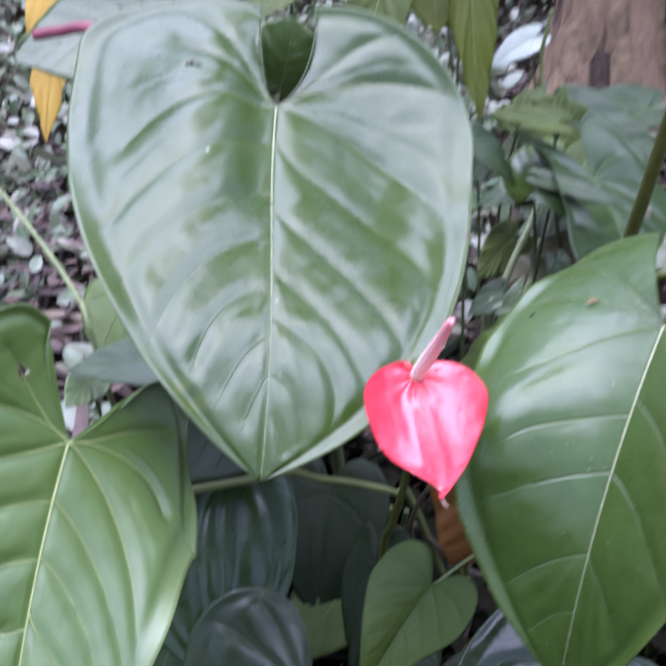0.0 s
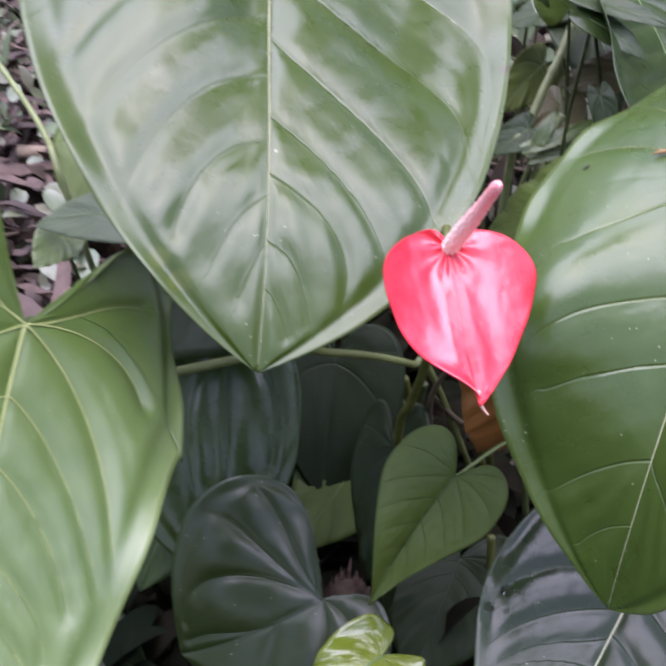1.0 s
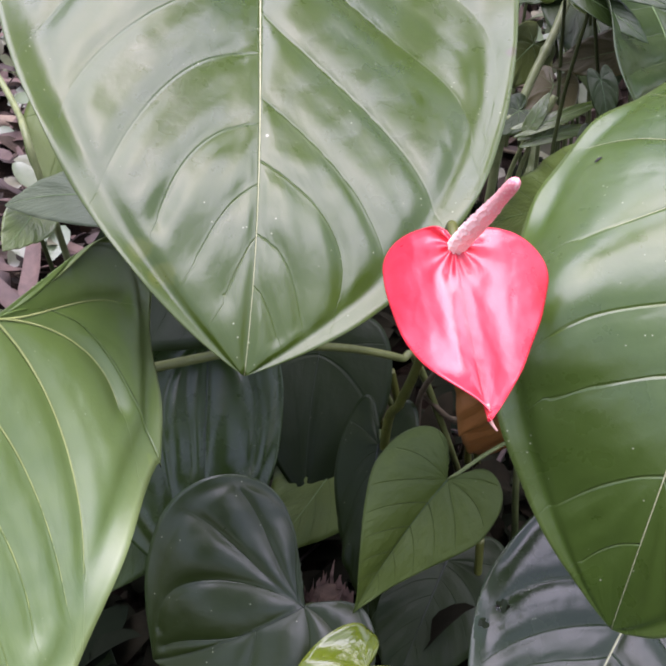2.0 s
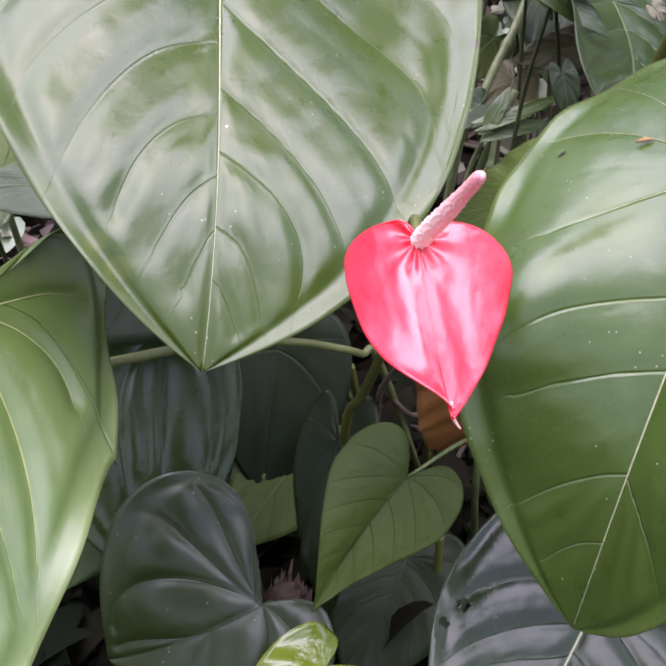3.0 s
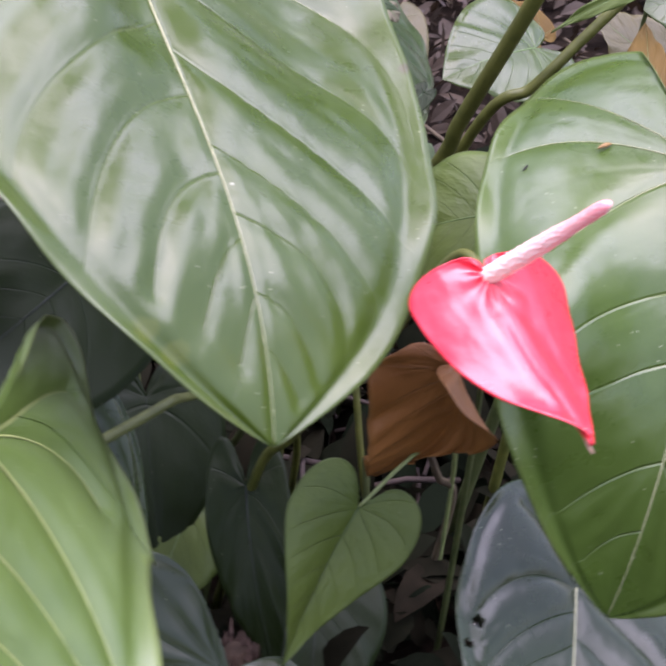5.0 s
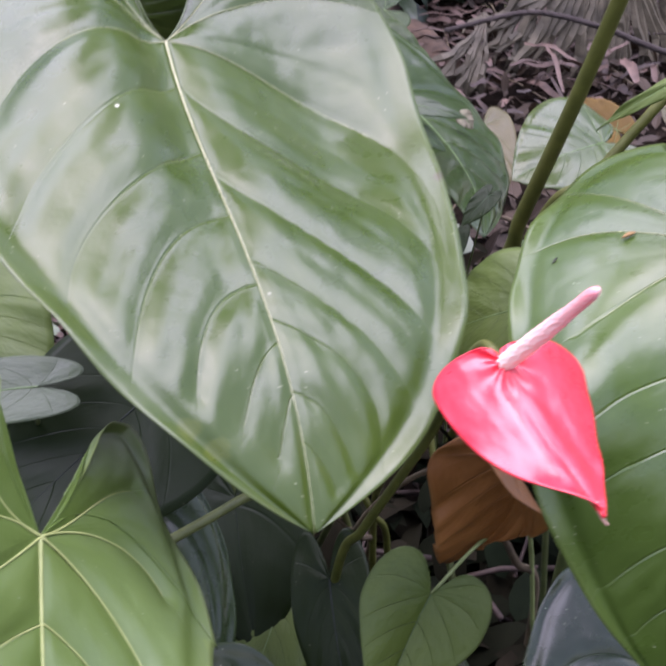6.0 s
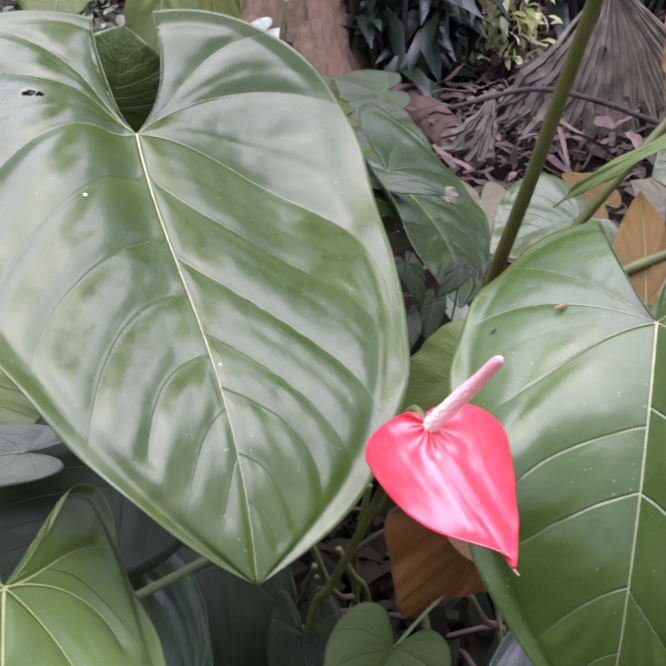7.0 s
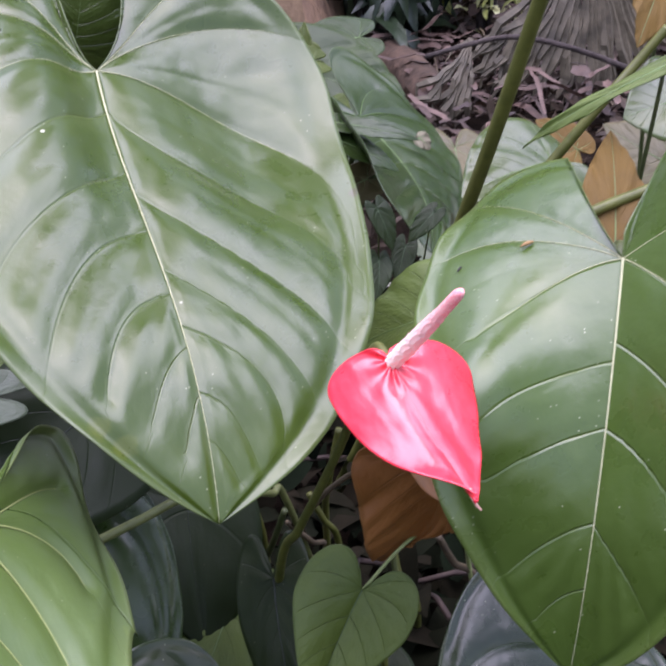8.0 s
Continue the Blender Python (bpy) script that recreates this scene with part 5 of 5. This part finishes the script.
simple_leaf((-0.043, 0.225, 0.251), (-0.066, 0.132, 0.167), (0.12, -0.72, 0.69), 0.5, (0.1, 0.4), SHADEDARK, 'blue-grey leaf under the large leaf, coloured dark for shade', rib=NIGHTRIB, rib_size=0.0008, quilt=0.005, wave=0.008, lateral=1, veins=())
# ---- withered stub of an old shoot at the foot of the plant
def build_stub():
    top = Vector(STUMP_TOP)
    ob = new("withered_stub")
    ob.matrix_world = Matrix.Translation((top.x, top.y + 0.01, 0))
    line = [Vector((0, 0, -0.01)), Vector((0.004, -0.002, top.z * 0.5)), Vector((0, -0.01, top.z + 0.012))]
    part("core", *tube_mesh(smooth_line(line, 8), 0.011, 12), DEADBARK, ob)
    g = random.Random(5)
    for k in range(90):
        a, z = g.uniform(0, 6.283), g.uniform(top.z - 0.055, top.z + 0.004)
        p = Vector((0.0115 * math.cos(a), -0.008 + 0.0115 * math.sin(a), z))
        d = Vector((math.cos(a) * g.uniform(-0.1, 0.35), math.sin(a) * g.uniform(-0.1, 0.35), 1.0)).normalized() * g.uniform(0.012, 0.03)
        s = d.cross(Vector((g.random(), g.random(), g.random()))).normalized() * g.uniform(0.0018, 0.0050)
        t = d.cross(s).normalized() * 0.0008
        verts = [p - s, p + s, p + d * 0.55 + s * 0.8 + t * 3, p + d * 0.55 - s * 0.8 + t * 3, p + d, p - s + t, p + s + t]
        part("shred", verts, [(0, 1, 2, 3), (3, 2, 4), (5, 3, 2, 6)], SHREDS, ob, smooth=False)
    tagged(ob, "withered dark brown stub of an old shoot, frayed", "plant stub")


build_stub()


# ---- specks and scraps lying on the leaves
def scrap(name, place, along, size, material, label):
    d = Vector(along).normalized()
    line = [Vector((0, 0, 0)) + d * size * (t - 0.5) + Vector((0, 0, 0.25 * size * (0.25 - (t - 0.5) ** 2))) for t in np.linspace(0, 1, 9)]
    rad = [size * 0.13 * math.sin(math.pi * (0.08 + 0.84 * t)) for t in np.linspace(0, 1, 9)]
    ob = part(name, *tube_mesh(line, rad, 8), material)
    ob.matrix_world = Matrix.Translation(place)
    tagged(ob, label, "leaf scrap")


scrap("dry_scrap", WORM_PLACE, (1, 0.1, 0.12), 0.010, TAN, "tiny tan curled scrap on the green leaf")
scrap("black_speck", BUG_PLACE, (0.8, 0.6, 0.2), 0.006, BLACK, "tiny black speck on the green leaf")


# ---- tree trunk
def build_trunk(x, y, r, height, lean, label, flare=0.9, sides=56, rows=70, seed=1, material=BARK, plates=0):
    verts, faces = [], []
    for i in range(rows):
        z = height * (i / (rows - 1)) ** 1.6 - 0.05
        rr = r * (1 + flare * math.exp(-z / 0.16)) * (1 - 0.05 * z)
        for k in range(sides):
            g = 2 * math.pi * k / sides
            c, s = math.cos(g), math.sin(g)
            ridge = 0.16 * flare * math.exp(-z / 0.3) * math.sin(5 * g + seed)
            rough = 0.055 * noise.noise((c * 3.2, s * 3.2, z * 1.4 + seed)) + 0.035 * noise.noise((c * 11, s * 11, z * 3.5))
            q = rr * (1 + ridge + rough)
            verts.append((q * c + lean[0] * z, q * s + lean[1] * z, z))
    for i in range(rows - 1):
        for k in range(sides):
            j = (k + 1) % sides
            faces.append((i * sides + k, i * sides + j, (i + 1) * sides + j, (i + 1) * sides + k))
    faces.append(tuple(range((rows - 1) * sides, rows * sides)))
    ob = new("bare_tree")
    ob.matrix_world = Matrix.Translation((x, y, 0))
    part("trunk", verts, faces, material, ob)
    g = random.Random(seed)
    for plate in range(plates):
        i, k = g.randint(2, int(rows * 0.62)), g.randint(int(sides * 0.5), sides - 1)
        high, wide = g.randint(2, 5), g.randint(2, 4)
        pv, pf = [], []
        for a in range(high + 1):
            for b in range(wide + 1):
                q = Vector(verts[(i + a) * sides + (k + b) % sides])
                out = Vector((q.x - lean[0] * q.z, q.y - lean[1] * q.z, 0)).normalized()
                rim = a in (0, high) or b in (0, wide)
                pv.append(q + out * ((-0.002 if rim else 0.007) + g.uniform(0, 0.005)) + Vector((0, 0, g.uniform(-0.012, 0.012))))
        for a in range(high):
            for b in range(wide):
                j = a * (wide + 1) + b
                pf.append((j, j + 1, j + wide + 2, j + wide + 1))
        part("bark_plate", pv, pf, PLATE, ob)
    return tagged(ob, label, "tree")


build_trunk(0.60, 2.42, 0.135, 5.0, (0.02, 0.03), "thick brown tree with rough peeling bark", plates=70)
for x, y, r in ((1.5, 5.6, 0.09), (2.6, 4.4, 0.05), (-2.6, 7.5, 0.12)):
    build_trunk(x, y, r, 6.0, (random.uniform(-0.05, 0.05), 0.02), "dark slender tree with bare trunk", 0.3, 20, 24, seed=int(10 * x), material=DARKBARK)


# ---- dead fan palm leaf hanging to the ground
def build_frond(hub, length, spread, count, swing, label, seed, stalk=((0.02, 0.3, 0.35), (0.01, 0.1, 0.16))):
    g = random.Random(seed)
    hub = Vector(hub)
    ob = new("dead_palm_frond")
    ob.matrix_world = Matrix.Translation(hub)
    part("stalk", *tube_mesh(smooth_line([Vector(p) for p in stalk] + [Vector((0, 0, 0))], 8), 0.008, 8), FROND, ob)
    for k in range(count):
        a = swing + spread * ((k + 0.5) / count - 0.5) + g.uniform(-0.02, 0.02)
        n = length * g.uniform(0.82, 1.08)
        d = Vector((math.sin(a), -0.12 * math.cos(a), -math.cos(a)))
        s = Vector((math.cos(a), 0, math.sin(a)))
        w = 0.5 * spread / count * length * 0.95
        depth = Vector((0, -1, 0))
        verts, faces = [], []
        for i in range(9):
            t = i / 8
            ww = w * (0.12 + 1.2 * t) * (1.0 if t < 0.75 else (1.0 - (t - 0.75) / 0.27))
            c = d * n * t + depth * (0.05 * math.sin(2.2 * t) + 0.012 * g.random()) + s * 0.02 * g.uniform(-1, 1) * t * t
            verts += [c - s * ww, c + depth * ww * 0.9, c + s * ww]
        for i in range(8):
            faces += [(3 * i, 3 * i + 1, 3 * i + 4, 3 * i + 3), (3 * i + 1, 3 * i + 2, 3 * i + 5, 3 * i + 4)]
        part("segment", verts, faces, FROND, ob, smooth=False)
    return tagged(ob, label, "palm leaf")


build_frond((1.165, 1.81, 0.36), 0.40, 1.75, 30, -0.1, "grey dead fan palm leaf hanging in pleats", 3)
build_frond((1.02, 1.80, 0.20), 0.21, 0.8, 10, -0.95, "torn brown dead palm leaf lying on litter", 8, ((0.16, 0.2, -0.17), (0.07, 0.09, -0.06)))
build_frond((0.86, 1.74, 0.17), 0.19, 0.9, 9, -0.7, "ragged brown dead palm leaf on the litter", 9, ((0.14, 0.2, -0.14), (0.06, 0.09, -0.05)))

# ---- fallen wood
stem("fallen_log", [(0.77, 2.292, 0.045), (0.806, 2.138, 0.045), (0.816, 1.99, 0.045), (0.788, 1.788, 0.045)], 0.055, 0.045, DEADBARK, "rotting brown log covered with debris", "fallen wood", "log")
stem("fallen_branch", [(0.649, 1.442, 0.242), (0.782, 1.417, 0.262), (0.856, 1.393, 0.252), (0.94, 1.356, 0.222), (1.03, 1.312, 0.181), (1.45, 1.2, 0.0)], 0.0045, 0.006, DARKBARK, "thin dark fallen branch lying across palm leaves", "fallen wood", "branch")
stem("fallen_stick", [(-0.587, 1.117, 0.053), (-0.522, 1.118, 0.047), (-0.429, 1.086, 0.037), (-0.368, 1.063, 0.028)], 0.011, 0.009, PALEWOOD, "light brown dry stick on the litter", "fallen wood", "stick")
stem("red_shoot", [(-0.338, 0.472, 0.655), (-0.308, 0.454, 0.661), (-0.269, 0.427, 0.668), (-0.210, 0.369, 0.656), (-0.165, 0.36, 0.60), (-0.14, 0.40, 0.35), (-0.12, 0.45, 0.0)], 0.006, 0.005, REDSTEM, "dull red-purple young shoot behind the leaf", "shoots", "shoot")
stem("flower_bud", [(0.055, 0.971, 0.598), (0.057, 0.966, 0.589), (0.049, 0.963, 0.579)], 0.004, 0.003, RED, "small distant red flower bud on a stem", "", "flower bud")
stem("bud_stalk", [(0.049, 0.963, 0.580), (0.036, 0.944, 0.533), (0.030, 0.911, 0.464), (0.02, 1.0, 0.0)], 0.003, 0.004, STEM, "thin green stalk of a distant bud", "stems")
stem("leaf_stalk", [(0.274, 1.1, 0.543), (0.26, 1.1, 0.48), (0.26, 1.1, 0.447), (0.257, 1.1, 0.388), (0.26, 1.12, 0.0)], 0.003, 0.004, RUNNER, "yellow-green stalk behind the large leaf", "stems")


# ---- leaf litter, twigs and low green cover on the ground
def build_litter():
    rng = np.random.RandomState(11)
    n = 22000
    y = -0.1 + 4.2 * rng.rand(n) ** 0.9
    x = -1.9 + 4.3 * rng.rand(n)
    p = np.stack([x, y, 0.012 + 0.03 * rng.rand(n)], 1)[(y > 0.6) | (np.abs(x) > 0.28) | (rng.rand(n) < 0.04)]
    far = rng.normal(size=(26000, 2)) * np.array([3.2, 3.4]) + np.array([0.3, 1.6])
    far = far[(far[:, 0] < -1.8) | (far[:, 0] > 2.3) | (far[:, 1] < 0.0) | (far[:, 1] > 3.9)]
    p = np.concatenate([p, np.column_stack([far, 0.012 + 0.03 * rng.rand(len(far))])])
    n = len(p)
    wide = np.where((np.abs(p[:, 0] - 0.25) > 2.1) | (p[:, 1] > 3.9) | (p[:, 1] < 0), 1.6, 1.0)
    v, f = leaf_cloud(rng, p, wide * (0.018 + 0.06 * rng.rand(n) ** 2), (0, 0, 0.08), 0.6, 0.42, 0.1)
    v[:, 2] = np.maximum(v[:, 2], 0.004)
    tagged(part("leaf_litter", v, f, LITTER, smooth=False), "brown and grey fallen leaves covering the soil", "leaf litter", kind="stuff")
    # near-black leaves added over the soil in place of deep shade
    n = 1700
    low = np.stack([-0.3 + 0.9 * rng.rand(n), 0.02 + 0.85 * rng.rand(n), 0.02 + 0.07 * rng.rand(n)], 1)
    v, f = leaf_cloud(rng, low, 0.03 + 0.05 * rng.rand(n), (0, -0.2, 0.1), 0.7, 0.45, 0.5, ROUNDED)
    tagged(part("undergrowth", v, f, SHADEFILL), "low near-black leaves added as deep shade round the stems", "undergrowth", kind="stuff")
    for count, material, label in ((410, DRYSTEM, "thin dry twigs scattered over the litter"), (26, DARKSTEM, "dark dead twigs lying round the plant stems")):
        verts, faces = [], []
        for k in range(count):
            a, l = rng.rand() * 6.283, 0.05 + 0.16 * rng.rand()
            c = Vector((-1.8 + 4 * rng.rand(), 0.15 + 3.6 * rng.rand(), 0.02 + 0.04 * rng.rand())) if material == DRYSTEM else Vector((-0.15 + 0.5 * rng.rand(), 0.12 + 0.38 * rng.rand(), 0.03 + 0.05 * rng.rand()))
            if material == DRYSTEM and abs(c.x - 0.05) < 0.33 and c.y < 0.75:
                continue
            d = Vector((math.cos(a), math.sin(a), rng.normal() * 0.18)) * l
            tv, tf = tube_mesh([c - d * 0.5, c + Vector((0, 0, 0.008)), c + d * 0.5], 0.0015 + 0.002 * rng.rand(), 5)
            faces += [tuple(i + len(verts) for i in q) for q in tf]
            verts += tv
        tagged(part("twigs", verts, faces, material), label, "twigs", kind="stuff")
    n = 21000
    y = 0.7 + 5.2 * rng.rand(n)
    x = -3.6 + 4.3 * rng.rand(n) ** 0.8
    patchy = np.array([noise.noise((1.1 * a, 1.1 * b, 2.0)) + 0.5 * noise.noise((3.1 * a, 3.1 * b, 7.0)) for a, b in zip(x, y)])
    keep = (rng.rand(n) < np.clip((y - 0.9) / 0.8, 0.3, 1)) & (patchy > -0.12 + 0.5 * np.clip(-2.0 - x, 0, 2) + 0.45 * np.clip(y - 4.2, 0, 2) + 1.6 * np.clip(x - 0.2, 0, 1) - 0.5 * rng.rand(n))
    p = np.stack([x, y, 0.03 + 0.07 * rng.rand(n)], 1)[keep]
    v, f = leaf_cloud(rng, p, 0.026 + 0.042 * rng.rand(len(p)), (0, -0.2, 0.05), 0.45, 0.62, 0.3, ROUNDED)
    tagged(part("ground_cover", v, f, COVER), "low pale green creeping ground cover", "ground cover", kind="stuff")
    n = 2300
    strips, faces = [], []
    for k in range(n):
        c = np.array([0.35 + 1.9 * rng.rand(), 1.5 + 1.7 * rng.rand(), 0.03 + 0.09 * rng.rand() ** 2]) if k < 1300 else np.array([-1.0 + 1.1 * rng.rand(), 0.6 + 1.2 * rng.rand(), 0.03 + 0.05 * rng.rand() ** 2])
        a, l, w = rng.rand() * 6.283, 0.03 + 0.17 * rng.rand() ** 2, 0.003 + 0.010 * rng.rand()
        d = np.array([math.cos(a), math.sin(a), rng.normal() * 0.25])
        s = np.array([-math.sin(a), math.cos(a), rng.normal() * 0.3])
        up = np.array([0, 0, 1.0])
        k0 = len(strips)
        for i in range(6):
            t = i / 5
            m = c + d * l * (t - 0.5) + up * (0.05 * l * math.sin(7 * t + k))
            ww = w * (0.35 + 0.65 * math.sin(math.pi * (0.1 + 0.8 * t)))
            strips += [m - s * ww + up * ww * 0.5, m, m + s * ww + up * ww * 0.5]
        for i in range(5):
            j = k0 + 3 * i
            faces += [(j, j + 1, j + 4, j + 3), (j + 1, j + 2, j + 5, j + 4)]
    strips = np.array(strips)
    strips[:, 2] = np.maximum(strips[:, 2], 0.004)
    tagged(part("bark_scraps", strips, faces, SCRAPS), "curled brown scraps of bark and dead palm leaves", "plant debris", kind="stuff")


build_litter()


# ---- bushes that close the view, and unseen trees added to close the sky's edge
def build_bush(x, y, width, height, count, size, material, label, seed, slim=0.3):
    rng = np.random.RandomState(seed)
    ob = new("bush")
    ob.matrix_world = Matrix.Translation((x, y, 0))
    tips = []
    for k in range(7):
        a = rng.rand() * 6.283
        e = Vector((math.cos(a) * width * 0.5 * rng.rand(), math.sin(a) * width * 0.4 * rng.rand(), height * (0.5 + 0.45 * rng.rand())))
        line = smooth_line([Vector((0.3 * e.x, 0.3 * e.y, -0.02)), Vector((0.5 * e.x, 0.5 * e.y, e.z * 0.5)), e], 6)
        part("branch", *tube_mesh(line, list(np.linspace(0.014, 0.004, len(line))), 6), DARKBARK, ob)
        tips += [np.array(p) for p in line[4:]]
    tips = np.array(tips)
    p = tips[rng.randint(len(tips), size=count)] + rng.normal(size=(count, 3)) * np.array([width * 0.2, width * 0.16, height * 0.14])
    p[:, 2] = np.abs(p[:, 2]) + 0.02
    v, f = leaf_cloud(rng, p, size * (0.6 + 0.8 * rng.rand(count)), (0, -0.3, -0.25), 0.7, slim, 0.5)
    part("leaves", v, f, material, ob)
    return tagged(ob, label, "bush", "bushes")


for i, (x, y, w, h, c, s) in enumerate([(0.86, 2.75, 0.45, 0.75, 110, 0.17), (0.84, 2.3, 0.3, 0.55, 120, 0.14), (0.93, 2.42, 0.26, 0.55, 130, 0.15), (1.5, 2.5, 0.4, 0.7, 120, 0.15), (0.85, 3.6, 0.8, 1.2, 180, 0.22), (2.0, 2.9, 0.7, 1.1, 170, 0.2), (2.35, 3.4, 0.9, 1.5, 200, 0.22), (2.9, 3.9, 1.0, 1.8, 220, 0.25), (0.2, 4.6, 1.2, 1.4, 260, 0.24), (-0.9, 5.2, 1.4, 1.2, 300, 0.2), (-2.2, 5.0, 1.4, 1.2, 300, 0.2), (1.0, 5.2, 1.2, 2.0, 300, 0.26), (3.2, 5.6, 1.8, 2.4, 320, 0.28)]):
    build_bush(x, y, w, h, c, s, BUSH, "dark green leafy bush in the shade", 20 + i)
# bushes coloured bright in place of light gaps between the dark ones
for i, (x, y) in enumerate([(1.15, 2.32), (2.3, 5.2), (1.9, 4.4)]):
    build_bush(x, y, (0.22, 1.6, 1.6)[i], (0.42, 2.6, 2.6)[i], 300, (0.05, 0.16, 0.16)[i], BRIGHTGAP, "yellow-green bush, the bright light beyond put into its colour", 40 + i, 0.4)


def build_tree(place, height, seed):
    rng = np.random.RandomState(seed)
    ob = new("tree")
    ob.matrix_world = Matrix.Translation(place)
    line = smooth_line([Vector((0, 0, -0.1)), Vector((0.1, 0.1, height * 0.4)), Vector((0.3, 0, height * 0.8))], 8)
    part("trunk", *tube_mesh(line, list(np.linspace(0.2, 0.08, len(line))), 10), BARK, ob)
    ends = []
    for k in range(9):
        a, z = rng.rand() * 6.283, height * (0.3 + 0.5 * rng.rand())
        b = Vector((0.2, 0, z))
        e = b + Vector((math.cos(a), math.sin(a), 0.5)) * height * 0.28
        part("limb", *tube_mesh([b, (b + e) / 2 + Vector((0, 0, 0.2)), e], [0.07, 0.05, 0.02], 7), BARK, ob)
        ends += [np.array((b + e) / 2), np.array(e), np.array(e)]
    ends = np.array(ends)
    n = 1300
    p = ends[rng.randint(len(ends), size=n)] + rng.normal(size=(n, 3)) * height * 0.1
    v, f = leaf_cloud(rng, p, 0.3 + 0.3 * rng.rand(n), (0, 0, -0.3), 0.8, 0.45, 0.5)
    part("crown", v, f, CROWN, ob)
    return tagged(ob, "leafy green forest tree added out of view round the clearing", "tree", "forest trees")


first = build_tree((3.0, 10.0, 0), 7.0, 60)
for k in range(9):
    a = math.pi * (0.20 + 0.92 * (k + 0.5) / 9)
    r = 9.5 + 2.5 * random.random()
    copy_thing(first, pose(0.5 + r * math.cos(a), 1.0 + r * math.sin(a), 0, 0, 0, 360 * random.random()))

# more unseen trees, added behind the camera for the low reflections
for az, r in ((171, 27.0), (192, 25.0), (215, 26.0), (236, 23.0), (255, 19.0)):
    copy_thing(first, pose(r * math.sin(math.radians(az)), -0.6 + r * math.cos(math.radians(az)), 0, 0, 0, 360 * random.random()))


# ---- an unseen tall tree added over the clearing; its thin crown darkens leaf reflections
def build_overhang():
    rng = np.random.RandomState(77)
    ob = new("tree")
    ob.matrix_world = Matrix.Translation((3.4, 6.0, 0))
    line = smooth_line([Vector((0, 0, -0.1)), Vector((-0.1, -0.3, 3.0)), Vector((-0.6, -1.4, 5.6)), Vector((-1.9, -4.2, 7.0))], 10)
    part("trunk", *tube_mesh(line, list(np.linspace(0.2, 0.06, len(line))), 10), DARKBARK, ob)
    ends = []
    for k in range(16):
        b = line[int(len(line) * (0.80 + 0.19 * rng.rand())) - 1]
        e = b + Vector((rng.normal() * 0.8, rng.normal() * 0.8, rng.normal() * 0.3))
        part("limb", *tube_mesh([b, (b + e) / 2 + Vector((0, 0, 0.15)), e], [0.05, 0.035, 0.012], 6), DARKBARK, ob)
        ends += [np.array(b + (e - b) * f) for f in (0.5, 0.75, 1.0)]
    ends = np.array(ends)
    n = 2200
    p = ends[rng.randint(len(ends), size=n)] + rng.normal(size=(n, 3)) * 0.42
    v, f = leaf_cloud(rng, p, 0.22 + 0.25 * rng.rand(n), (0, 0, -0.2), 0.8, 0.5, 0.5)
    part("crown", v, f, CROWN, ob)
    tagged(ob, "added unseen leaning tree, its thin crown darkening leaf reflections", "tree", "forest trees")


build_overhang()


# ---- water drops on the dark leaf
for x, y, z, r in ((0.0765, -0.0890, 0.2770, 0.0022), (0.0640, -0.1010, 0.2725, 0.0020)):
    verts, faces = [], []
    for i in range(7):
        a = 0.5 * math.pi * i / 6
        for k in range(14):
            g = 2 * math.pi * k / 14
            verts.append((r * math.cos(a) * math.cos(g), r * math.cos(a) * math.sin(g), 0.6 * r * math.sin(a)))
    faces = [(14 * i + k, 14 * i + (k + 1) % 14, 14 * i + 14 + (k + 1) % 14, 14 * i + 14 + k) for i in range(6) for k in range(14)] + [tuple(range(13, -1, -1))]
    drop = part("water_drop", verts, faces, WATER)
    drop.matrix_world = Matrix.Translation((x, y, z)) @ Vector((0, -0.5, 0.85)).to_track_quat("Z", "Y").to_matrix().to_4x4()
    tagged(drop, "clear water drop beside an eaten hole", "water drop", "water drops")
